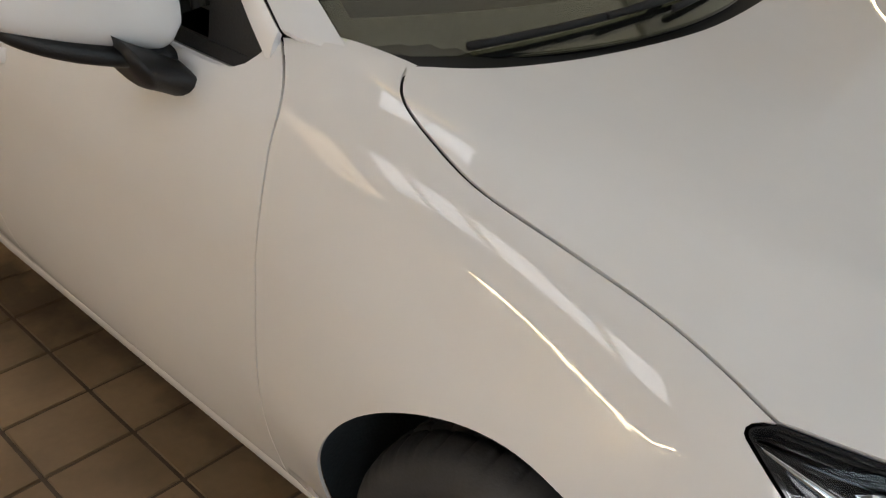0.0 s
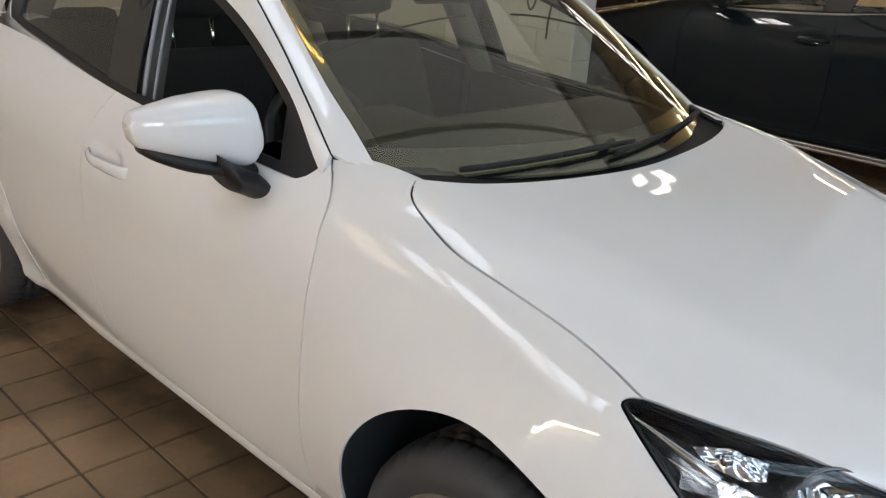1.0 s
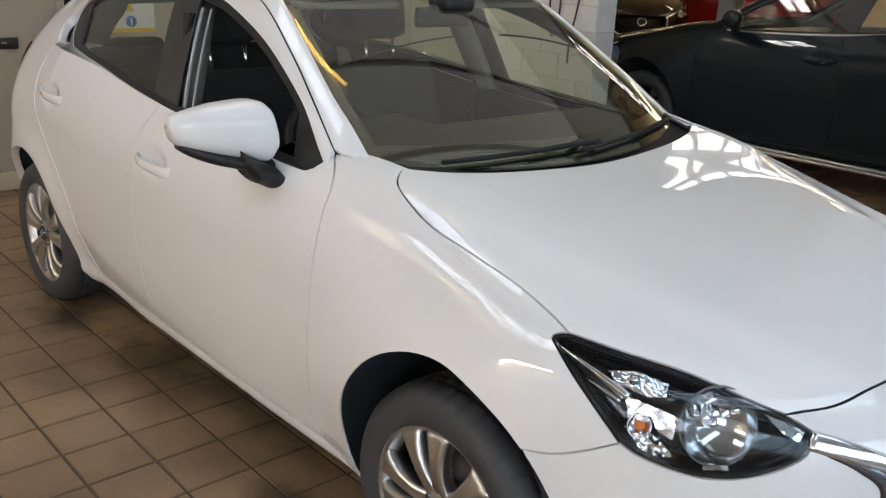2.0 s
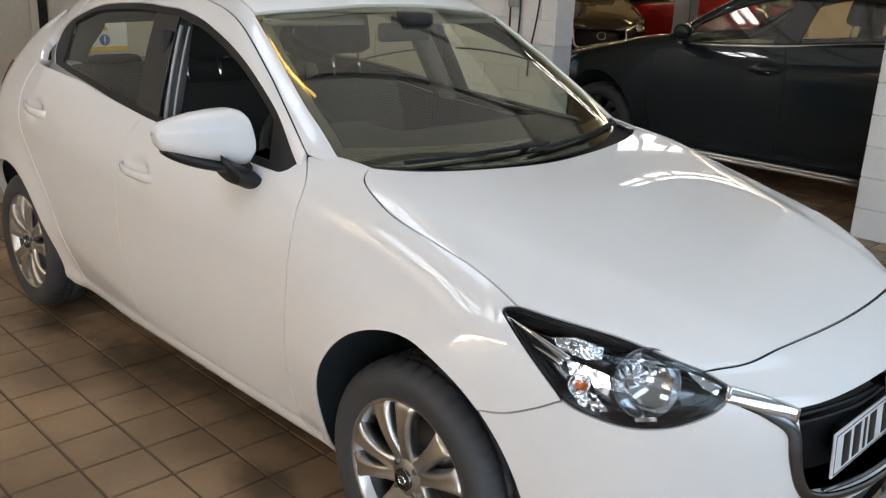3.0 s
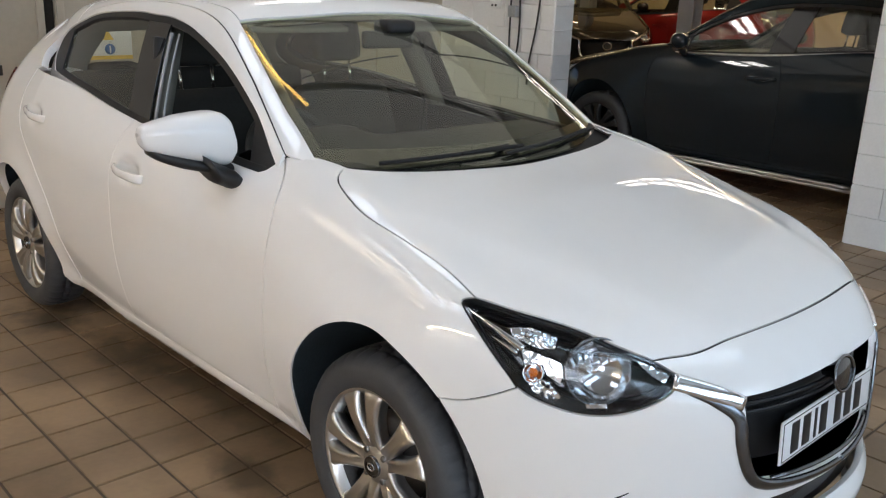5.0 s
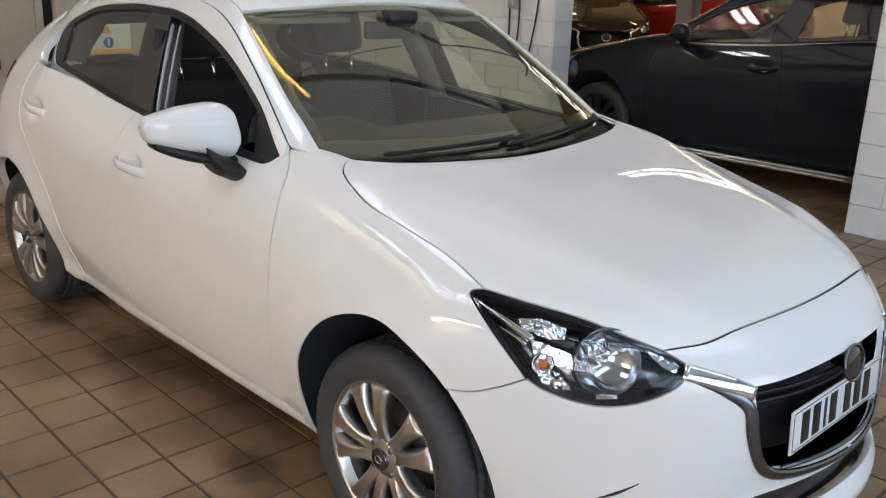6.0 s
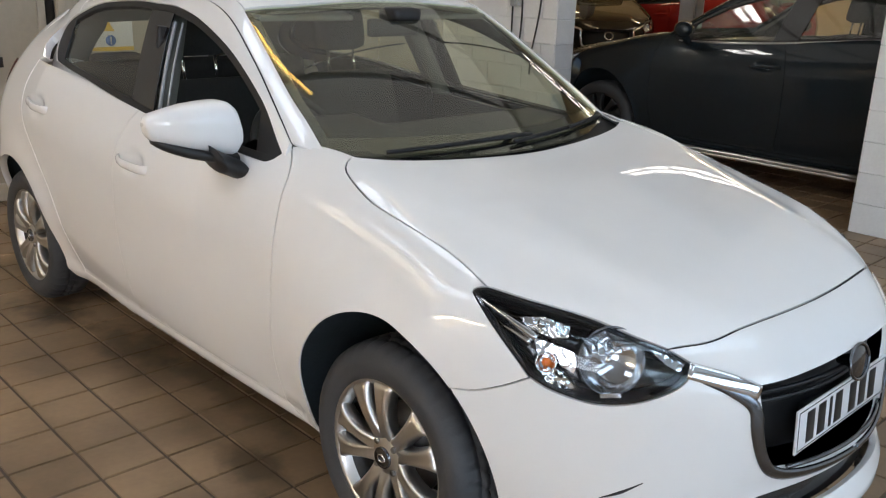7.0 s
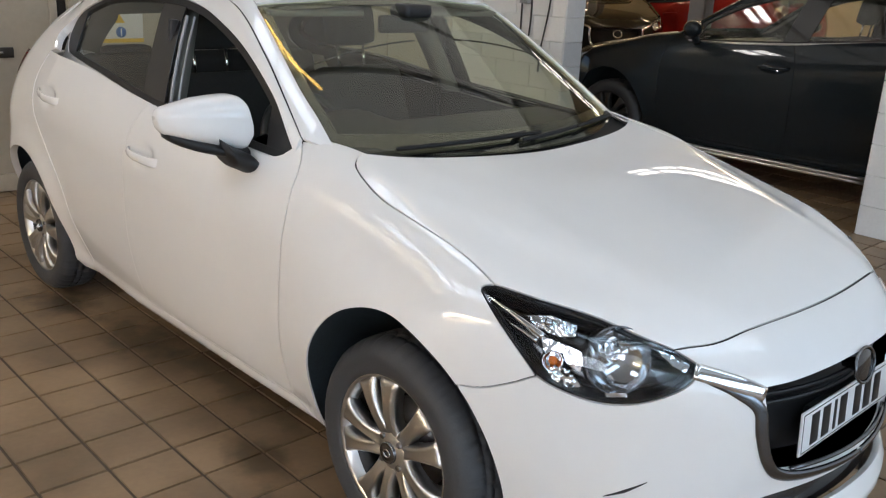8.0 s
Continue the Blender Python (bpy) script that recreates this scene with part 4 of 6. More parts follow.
# ---------------------------------------------------------------- cars
def wheel_meshes():
    bm = bmesh.new()
    prof = [(0.210, 0.012), (0.215, 0.004), (0.226, 0.000), (0.248, -0.008), (0.272, -0.006), (0.290, 0.006), (0.302, 0.022), (0.308, 0.045), (0.309, 0.06), (0.303, 0.062), (0.303, 0.07), (0.310, 0.072), (0.310, 0.09), (0.303, 0.092), (0.303, 0.10), (0.310, 0.102), (0.308, 0.14), (0.300, 0.165), (0.26, 0.185), (0.21, 0.17)]

    def tread(k, i):
        # cross grooves over the crown, shallow where they run out on the shoulder
        if k % 6 not in ((0,) if i < 9 else (2, 3) if i < 13 else (0, 1)):
            return 0.0
        return {5: -0.0015, 6: -0.004}.get(i, -0.008 if 7 <= i <= 15 else 0.0)
    lathe(bm, prof, 240, wave=tread)
    MESHES["tyre"] = mesh_of(bm, "tyre")
    bm = bmesh.new()
    lathe(bm, [(0.190, 0.034), (0.196, 0.022), (0.204, 0.012), (0.209, 0.006), (0.216, 0.005), (0.220, 0.009), (0.220, 0.02), (0.212, 0.034)], 96)
    MESHES["rim"] = mesh_of(bm, "rim")
    bm = bmesh.new()
    lathe(bm, [(0.202, 0.16), (0.192, 0.12), (0.189, 0.034), (0.212, 0.034), (0.212, 0.16)], 64)
    MESHES["barrel"] = mesh_of(bm, "barrel")
    # one spoke: a broad rounded arm, dished along its middle, that widens to hub and rim
    bm = bmesh.new()
    rings = []
    for i in range(19):
        t = i / 18
        r = 0.036 + 0.170 * t
        w = 0.0185 + 0.004 * t + 0.022 * t ** 5 + 0.035 * max(0, 0.30 - t)
        y = 0.016 - 0.020 * math.sin(t * 2.5) + (0.006 if t > 0.95 else 0)
        prof = [(-1, 0.042), (-1, 0.022), (-0.95, 0.012), (-0.82, 0.005), (-0.62, 0.001), (-0.38, 0.0015), (0, 0.004)]
        prof += [(-u, h) for u, h in prof[-2::-1]]
        rings.append([(u * w, y + h, r) for u, h in prof])
    loft(bm, rings)
    MESHES["spoke"] = mesh_of(bm, "spoke")
    bm = bmesh.new()
    lathe(bm, [(0.0, 0.006), (0.030, 0.006), (0.045, 0.012), (0.062, 0.018), (0.070, 0.035), (0.07, 0.06)], 40)
    MESHES["hub"] = mesh_of(bm, "hub")
    bm = bmesh.new()
    lathe(bm, [(0.0, -0.001), (0.022, -0.001), (0.025, 0.001), (0.028, -0.003), (0.030, -0.001), (0.030, 0.008)], 32)
    MESHES["centre_cap"] = mesh_of(bm, "centre_cap")
    bm = bmesh.new()
    lathe(bm, [(0.0, 0.002), (0.008, 0.002), (0.0095, 0.004), (0.0095, 0.02)], 6)
    MESHES["nut"] = mesh_of(bm, "nut")
    bm = bmesh.new()
    lathe(bm, [(0.0, 0.062), (0.075, 0.062), (0.078, 0.085), (0.128, 0.085), (0.128, 0.10), (0.0, 0.10)], 48)
    MESHES["disc"] = mesh_of(bm, "disc")
    bm = bmesh.new()
    lathe(bm, [(0.0, 0.13), (0.185, 0.13), (0.186, 0.155)], 48)
    MESHES["backplate"] = mesh_of(bm, "backplate")
    bm = bmesh.new()
    tube(bm, [(0.013 * math.cos(2 * math.pi * k / 24), -0.003, 0.010 * math.sin(2 * math.pi * k / 24)) for k in range(25)], 0.0022, 6)
    MESHES["cap_mark"] = mesh_of(bm, "cap_mark")


wheel_meshes()


def skin(key, nm, material, parent, lab=""):
    """A part from a shared mesh, with its own copy for each material."""
    own = key + "_" + material.name
    if own not in MESHES:
        me = MESHES[key].copy() if MESHES[key].materials else MESHES[key]
        me.materials.clear()
        me.materials.append(material)
        MESHES[own] = me
    return part(nm, MESHES[own], material, parent, lab)


def wheel(car, x, side, turn=0.0, detail=True, alloy=None):
    """A wheel whose outer face looks out of the car: side -1 right, 1 left."""
    alloy = alloy or ALLOY
    w = part("wheel", MESHES["tyre_core"] if "tyre_core" in MESHES else mesh_of(bmesh.new(), "wheel"), None, car)
    w.matrix_local = Matrix.Translation((x, side * (0.822 if x > -1 else 0.812), 0.308)) @ Matrix.Rotation(math.pi if side > 0 else 0, 4, "Z") @ Matrix.Rotation(turn, 4, "Y")
    part("tyre", MESHES["tyre"], RUBBER, w, "black rubber tyre with worn tread blocks")
    skin("rim", "rim", alloy, w, "alloy rim")
    skin("barrel", "barrel", ALLOYDARK, w, "dark inner barrel")
    for k in range(10):
        a = radians(36 * k + (4.0 if k % 2 else -4.0))
        s = skin("spoke", "spoke", alloy, w)
        s.matrix_local = Matrix.Rotation(a, 4, "Y")
    skin("hub", "hub", alloy, w)
    if detail:
        part("centre_cap", MESHES["centre_cap"], DARKCHROME, w, "round dark centre cap")
        part("cap_mark", MESHES["cap_mark"], CHROME, w, "plain chrome mark")
        for k in range(4):
            n = part("wheel_nut", MESHES["nut"], STEEL, w)
            a = radians(45 + 90 * k)
            n.matrix_local = Matrix.Translation((0.048 * math.cos(a), 0.004, 0.048 * math.sin(a)))
        part("brake_disc", MESHES["disc"], STEEL, w, "grey steel brake disc")
        part("back_plate", MESHES["backplate"], ALLOYDARK, w)


def arch_liner_mesh(cx=FX, front=0.338, rear=0.363, high=0.408):
    bm = bmesh.new()
    rows = []
    for i in range(33):
        a = radians(-10 + 206 * i / 32)
        ca, sa = math.cos(a), math.sin(a)
        rx = front if ca > 0 else rear
        p = np.array([[cx + rx * ca, -1.2, FZ + high * sa]])
        y = float(cast(L_, p, np.array((0, 1.0, 0)), 0.8, 90)[0, 1])
        y = -0.78 if y != y else y
        rows.append([(cx + (rx + d) * ca, yy, FZ + (high + d) * sa) for yy, d in ((y + 0.010, 0.004), (y + 0.03, 0.014), (-0.70, 0.022), (-0.52, 0.0))] + [(cx + 0.05 * ca, -0.52, FZ + 0.05 * sa)])
    loft(bm, rows, close=False)
    return mesh_of(bm, "arch_liner")


MESHES["arch_liner"] = arch_liner_mesh()
MESHES["arch_liner_rear"] = arch_liner_mesh(RX, 0.391, 0.391, 0.375)


def build_car(name, label, paint, m, full=True, alloy=None):
    """A hatchback with all its panels. full: with lamps, grille and interior in detail."""
    car = thing(name, label, "car", m)

    def put(key, nm, material, lab="", parent=None):
        return skin(key, nm, material, parent or car, lab)

    put("bonnet", "bonnet", paint)
    put("bumper", "front_bumper", paint)
    put("roof", "roof", paint)
    put("headlining", "headlining", HEADLINE)
    put("screen", "windscreen", SCREEN, "tinted windscreen").visible_shadow = False
    put("screen_band", "screen_border", GLOSSBLACK, "black border of the windscreen")
    put("screen_foot", "screen_base", GLOSSBLACK, "black painted foot of the windscreen")
    put("tailgate", "tailgate", paint)
    put("rear_screen", "rear_screen", SIDEGLASS, "tinted rear screen").visible_shadow = False
    put("grille_floor", "grille", TRIM, "black plastic grille")
    put("intake_floor", "lower_intake", GLOSSBLACK, "black lower air intake")
    for s, side in (("r", -1), ("l", 1)):
        put("wing_" + s, "front_wing", paint)
        d = put("front_door_" + s, "front_door", paint)
        d2 = put("rear_door_" + s, "rear_door", paint)
        put("window_frame_" + s, "door_frame", paint)
        put("surround_" + s, "window_surround", TRIM, "black rubber window surround")
        put("sail_" + s, "sail_panel", TRIM, "black plastic sail panel")
        put("pillar_cover_" + s, "pillar_cover", GLOSSBLACK, "black door pillar cover")
        put("quarter_cover_" + s, "quarter_cover", TRIM, "black quarter cover")
        put("rear_glass_" + s, "rear_window", SIDEGLASS, "tinted rear door window").visible_shadow = False
        if not (full and side < 0):
            put("front_glass_" + s, "front_window", SIDEGLASS, "tinted front door window").visible_shadow = False
        put("door_card_" + s, "door_card", PLASTIC, "dark plastic door card")
        put("rail_lining_" + s, "pillar_lining", HEADLINE, "grey pillar lining")
        put("frame_lining_" + s, "frame_lining", TRIM)
        put("tail_lamp_" + s, "tail_lamp", TAILRED, "dark red tail lamp")
        put("sill_" + s, "sill", paint)
        put("rear_quarter_" + s, "rear_quarter", paint)
        put("quarter_patch_" + s, "pillar_skin", paint)
        put("roof_rail_" + s, "body_side", paint)
        for x in (FX - 0.015, RX):
            wheel(car, x, side, turn=0.35 if x == RX else 0.0, detail=full, alloy=alloy)
            l = part("arch_liner", MESHES["arch_liner" if x > -1 else "arch_liner_rear"], LINER, car, "black plastic wheel arch liner")
            l.matrix_local = Matrix.Scale(-1, 4, (0, 1, 0)) if side > 0 else Matrix()
    for sname, seam, field in (("a", DOOR_FRONT, L_), ("b", BONNET_SIDE, L_), ("c", DOOR_MID, L_), ("d", DOOR_REAR, L_), ("e", WING_BUMPER, L_), ("f", DOOR_GAP, C_), ("g", LAMP_TOP, L_), ("h", SILL_TOP, L_), ("i", COWL_SIDE, L_)):
        for s, flip in (("r", False), ("l", True)):
            key = "seal_" + sname + s
            if key not in MESHES:
                MESHES[key] = strip("seal", seam, field, mirror=flip, width=0.05 if sname == "i" else 0.02)
            put(key, "seal", paint if sname in "cdhi" else SEAL)
    if "seal_front" not in MESHES:
        MESHES["seal_front"] = strip("seal", BONNET_FRONT, L_)
    put("seal_front", "seal", SEAL)
    # floor pan
    bm = bmesh.new()
    box(bm, (-1.25, 0, 0.24), (3.6, 1.3, 0.12), bevel=0.03)
    part("underbody", bm, LINER, car, "dark underbody")
    return car


hatch = build_car("hatchback_car", "white five-door hatchback parked on brown tiles, driver window down", WHITE, None)


# ---------------------------------------------------------------- details of the white hatchback
def on_body(p, d, field=L_, out=0.0):
    """The place on the body met from p along d, raised by out."""
    q = cast(field, np.array(p) - 0.4 * np.array(d), np.array(d), 0.8, 200)
    n = slope(field, q)
    return Vector(q[0] + out * n[0]), Vector(n[0])


def bar_on_body(bm, pts, d, widths, heights, field=L_, base=-0.004, n=24):
    """A crowned bar laid along the body."""
    path = snap(pts, field, d, 0.012)
    nn = slope(field, path)
    tt = np.gradient(path, axis=0)
    side = np.cross(tt, nn)
    side /= np.linalg.norm(side, axis=1, keepdims=True)
    u = np.linspace(0, 1, len(path))
    w = np.interp(u, np.linspace(0, 1, len(widths)), widths)[:, None]
    h = np.interp(u, np.linspace(0, 1, len(heights)), heights)[:, None]
    cols = [path + side * w * a / 2 + nn * (base if b == 0 else h * b) for a, b in ((-1, 0), (-0.95, 0.6), (-0.55, 0.95), (0, 1.0), (0.55, 0.95), (0.95, 0.6), (1, 0))]
    loft(bm, [[tuple(c[i]) for c in cols] for i in range(len(path))])


def flip_y(bm):
    bmesh.ops.scale(bm, vec=(1, -1, 1), verts=bm.verts)
    bmesh.ops.reverse_faces(bm, faces=bm.faces)


def door_handle(door, x0, z0, x1, z1, left):
    bm = bmesh.new()
    rings = []
    for i in range(13):
        t = i / 12
        x, z = x0 + (x1 - x0) * t, z0 + (z1 - z0) * t
        y = -float(flank(np.array(x0 if t < 0.5 else x1), np.array(z))) - 0.030 * math.sin(math.pi * min(1, max(0, t))) ** 0.5 + 0.006
        hz = 0.014 + 0.003 * t
        rings.append([(x, y + 0.008 * math.cos(a), z + hz * math.sin(a)) for a in [2 * math.pi * k / 10 for k in range(10)]])
    loft(bm, rings)
    if left:
        flip_y(bm)
    part("handle", bm, WHITE, door, "white pull handle")


def door_mirror(car, left):
    """Swept-back shell on a black foot."""
    mirror = part("door_mirror", mesh_of(bmesh.new(), "door_mirror"), None, car)

    # outline of the shell seen from ahead: (y, z) of the top and the foot of the shell, from the outer tip to the door
    ys = np.array([-1.040, -1.035, -1.022, -0.988, -0.935, -0.880, -0.846, -0.824, -0.806, -0.792, -0.785])
    tops = np.array([1.098, 1.115, 1.124, 1.134, 1.147, 1.153, 1.155, 1.154, 1.150, 1.138, 1.095])
    feet = np.array([1.084, 1.060, 1.046, 1.034, 1.018, 1.004, 0.995, 0.990, 0.987, 0.992, 1.015])

    def shell_ring(y):
        """Upright section of the shell at y: a rounded box from its rear face to its nose."""
        top, foot = np.interp(y, ys, tops), np.interp(y, ys, feet)
        s = (y + 0.785) / -0.255
        xr = -0.815 - 0.015 * s
        nose_x = -0.700 - 0.020 * s - 0.075 * max(s, 0) ** 3.0
        xm, a, zc, h = (nose_x + xr) / 2, (nose_x - xr) / 2, (top + foot) / 2, (top - foot) / 2
        out = []
        for k in range(32):
            t = 2 * math.pi * (k + 0.5) / 32
            c, sn = math.cos(t), math.sin(t)
            soft = 0.80 if c > 0 else 0.30
            out.append((xm + a * math.copysign(abs(c) ** soft, c), y, zc + h * math.copysign(abs(sn) ** (0.62 if c > 0 else 0.40), sn) * (1 - 0.10 * max(c, 0))))
        return out
    shell = bmesh.new()
    loft(shell, [shell_ring(y) for y in -0.785 - 0.255 * (0.5 - 0.5 * np.cos(np.linspace(0.0, math.pi, 36)))])
    bm2 = bmesh.new()
    cap = []
    for i in range(19):
        s = 0.03 + 0.92 * i / 18
        y = -0.785 - 0.245 * s
        zt = np.interp(y, ys, feet) + 0.010
        end = max(0.05, 1 - max(0, (s - 0.55) / 0.42) ** 2.0) ** 0.5
        zb = zt - 0.010 - 0.026 * (0.15 + 0.85 * end)
        xf, xr = -0.708 - 0.020 * s - 0.075 * s ** 3, -0.810 - 0.018 * s
        xm, a = (xf + xr) / 2, (xf - xr) / 2
        cap.append([(xm + a * math.copysign(abs(math.cos(t)) ** 0.7, math.cos(t)), y, (zt + zb) / 2 + (zt - zb) / 2 * math.copysign(abs(math.sin(t)) ** 0.7, math.sin(t))) for t in [2 * math.pi * k / 20 for k in range(20)]])
    loft(bm2, cap)
    bm3 = bmesh.new()
    foot = []
    for i in range(11):
        t = i / 10
        c = Vector((-0.725, -0.775, 0.938)).lerp(Vector((-0.735, -0.870, 0.990)), t ** 0.9)
        w, h = 0.060 - 0.008 * math.sin(math.pi * t) + 0.010 * t, 0.046 - 0.004 * math.sin(math.pi * t)
        foot.append([(c.x + w * math.cos(a), c.y - 0.45 * h * math.sin(a), c.z + h * math.sin(a)) for a in [2 * math.pi * k / 16 for k in range(16)]])
    loft(bm3, foot)
    bm4 = bmesh.new()
    box(bm4, (0, 0, 0), (0.006, 0.20, 0.085), pose(-0.830, -0.910, 1.080, 0, 0, 3), bevel=0.002)
    for b, nm, mt, lab in ((shell, "shell", WHITE, "white painted mirror shell"), (bm2, "lower_cap", TRIM, "black plastic lower cap"), (bm3, "foot", TRIM, "black plastic foot"), (bm4, "mirror_glass", CHROME, "silvered mirror glass")):
        if left:
            flip_y(b)
            if nm != "foot":
                # folded back against the window
                bmesh.ops.scale(b, vec=(0.45, 1, 1), space=Matrix.Translation((0.74, 0, 0)), verts=b.verts)
                bmesh.ops.rotate(b, cent=(-0.75, 0.83, 1.05), matrix=Matrix.Rotation(radians(84), 3, "Z"), verts=b.verts)
                bmesh.ops.translate(b, vec=(-0.10, -0.01, 0), verts=b.verts)
        part(nm, b, mt, mirror, lab)


def headlight(car, s, left):
    h = part("headlight", mesh_of(bmesh.new(), "headlight"), None, car)
    for key, nm, mt, lab in (("lens_", "lens", LENS, "clear lamp lens"), ("lamp_bowl_", "housing", GLOSSBLACK, "black lamp housing"), ("lamp_rim_", "bezel", GLOSSBLACK, "black lamp bezel")):
        part(nm, MESHES[key + s], mt, h, lab)

    def add(nm, bm, mt, lab=""):
        if left:
            flip_y(bm)
        return part(nm, bm, mt, h, lab)

    rnd_h = random.Random(11)

    def facets(tilt, deep):
        """Shape for a pressed reflector: each facet leans its own way."""
        def shape(p, n):
            lean = np.array([[rnd_h.uniform(-1, 1) for _ in range(3)] for _ in p])
            m = n + tilt * lean
            return p - n * deep * (0.5 + 0.5 * lean[:, :1]), m / np.linalg.norm(m, axis=1, keepdims=True)
        return shape

    def sheet(nm, pts, mt, sink, lab="", cell=0.02, shape=None, rim=0.010):
        """A shaped sheet below the lens inside an outline."""
        ring = np.array(list(pts) + [pts[0]], float)
        ring = np.vstack([np.linspace(p, q, max(2, int(np.linalg.norm(q - p) / 0.007)), endpoint=False) for p, q in zip(ring, ring[1:])] + [ring[-1:]])
        return part(nm, panel(nm, L_, [ring], LAMPVIEW, gap=0.0, cell=cell, rim=rim, sink=sink, mirror=left, shape=shape), mt, h, lab)

    def turned(nm, prof, centre, axis, mt, n=40, lab=""):
        bm = bmesh.new()
        lathe(bm, prof, n, axis="z")
        bmesh.ops.transform(bm, matrix=Matrix.Translation(centre) @ Vector(axis).normalized().to_track_quat("Z", "Y").to_matrix().to_4x4(), verts=bm.verts)
        return add(nm, bm, mt, lab)

    # main bowl: smooth below, pressed facets above, with a bright edge
    p, n = on_body((0.556, -0.628, 0.727), (-0.62, 0.62, -0.48))
    axis = (Vector((1, -0.30, 0.05)) * 0.35 + n * 0.65).normalized()
    c = p - n * 0.026
    turned("main_reflector", [(0.004, -0.048), (0.020, -0.045), (0.040, -0.036), (0.058, -0.022), (0.070, -0.006), (0.074, 0.003)], c, axis, LAMPSILVER, 44, "silver bowl reflector")
    turned("reflector_ring", [(0.0735, -0.003), (0.0745, 0.004), (0.0770, 0.005), (0.0785, 0.001), (0.0790, -0.03)], c, axis, DARKCHROME, 48, "bright edge of the bowl")
    for k in range(6):
        bm = bmesh.new()
        y0 = -0.052 + 0.018 * k
        high = 0.030 - 0.006 * abs(k - 2)
        box(bm, (0, 0, 0), (0.0165, 0.006, high), Matrix.Rotation(radians(8 * (k - 3)), 4, "Z"), bevel=0.002)
        m = axis.to_track_quat("Z", "Y").to_matrix().to_4x4()
        bmesh.ops.transform(bm, matrix=Matrix.Translation(c) @ m @ Matrix.Translation((y0, 0.022 + 0.004 * (k % 2), -0.026 + 0.006 * abs(k - 2))) @ Matrix.Rotation(radians(58 + 7 * (k % 3)), 4, "X"), verts=bm.verts)
        add("reflector_facet", bm, CHROME)
    turned("bulb_shade", [(0.0, 0.004), (0.009, 0.002), (0.012, -0.006), (0.012, -0.04)], c - axis * 0.016, axis, CHROME, 20, "chrome bulb shade")
    # upper reflector behind the tip
    sheet("upper_reflector", ((0.366, -0.736, 0.806), (0.414, -0.693, 0.814), (0.462, -0.664, 0.799), (0.470, -0.684, 0.771), (0.444, -0.707, 0.768), (0.393, -0.734, 0.782)), CHROME, 0.018, "pressed chrome reflector", 0.011, facets(0.55, 0.010))
    p2, n2 = on_body((0.412, -0.710, 0.795), (-0.62, 0.62, -0.48))
    turned("upper_bulb", [(0.0, 0.006), (0.008, 0.004), (0.011, -0.004), (0.011, -0.012)], p2 - n2 * 0.012, n2, LAMPSILVER, 18, "clear bulb")
    # chrome blade that runs back from the bowl to the tip
    sheet("chrome_blade", ((0.409, -0.733, 0.765), (0.457, -0.705, 0.752), (0.492, -0.683, 0.738), (0.499, -0.686, 0.712), (0.497, -0.690, 0.690), (0.471, -0.705, 0.704), (0.458, -0.709, 0.732), (0.424, -0.733, 0.727)), CHROME, 0.014, "polished chrome blade", 0.016, facets(0.16, 0.003))
    # indicator: bowl, amber bulb, pressed clear part below
    p4, n4 = on_body((0.443, -0.724, 0.709), (-0.62, 0.62, -0.48))
    turned("indicator_reflector", [(0.003, -0.022), (0.012, -0.017), (0.020, -0.006), (0.0225, 0.002), (0.0245, 0.001), (0.025, -0.02)], p4 - n4 * 0.012, (0.74, -0.62, 0.25), CHROME, 26, "chrome indicator bowl")
    bm = bmesh.new()
    bmesh.ops.create_icosphere(bm, subdivisions=3, radius=0.0105, matrix=Matrix.Translation(p4 - n4 * 0.016 + Vector((0, 0, 0.001))))
    add("indicator_bulb", bm, AMBER, "amber indicator bulb")
    sheet("indicator_facets", ((0.432, -0.733, 0.690), (0.467, -0.711, 0.694), (0.492, -0.697, 0.672), (0.506, -0.688, 0.655), (0.470, -0.714, 0.646), (0.445, -0.727, 0.664)), CHROME, 0.014, "pressed clear reflector", 0.007, facets(0.6, 0.004))
    # bright spears along the rear edge
    for pts, w0, w1, deep in ((((0.270, -0.770, 0.831), (0.318, -0.760, 0.812), (0.365, -0.747, 0.790), (0.415, -0.730, 0.762)), 0.006, 0.020, 0.005), (((0.343, -0.763, 0.781), (0.373, -0.752, 0.767), (0.405, -0.740, 0.750)), 0.004, 0.013, 0.008)):
        bm = bmesh.new()
        path = snap(pts, L_, (-0.62, 0.62, -0.48), 0.008)
        nn = slope(L_, path)
        t = np.gradient(path, axis=0)
        sd = np.cross(t, nn)
        sd /= np.linalg.norm(sd, axis=1, keepdims=True)
        ww = np.linspace(w0, w1, len(path))
        loft(bm, [[tuple(path[i] - nn[i] * deep + sd[i] * ww[i] * a - nn[i] * b) for a, b in ((-0.5, 0.010), (-0.42, 0.002), (0.0, 0.0), (0.5, 0.006), (0.4, 0.014), (-0.4, 0.014))] for i in range(len(path))])
        add("bright_spear", bm, CHROME, "chrome spear")
    # wedge between the bowl and the inner end, and a small clear window below
    sheet("end_reflector", ((0.607, -0.556, 0.757), (0.640, -0.525, 0.741), (0.664, -0.503, 0.725), (0.662, -0.520, 0.707), (0.640, -0.540, 0.722), (0.622, -0.552, 0.742)), CHROME, 0.010, "chrome end reflector", 0.02, facets(0.10, 0.002))
    sheet("lower_window", ((0.549, -0.657, 0.650), (0.584, -0.628, 0.656), (0.588, -0.627, 0.646), (0.552, -0.657, 0.641)), LAMPSILVER, 0.010, "small silver window", 0.01, facets(0.2, 0.001))


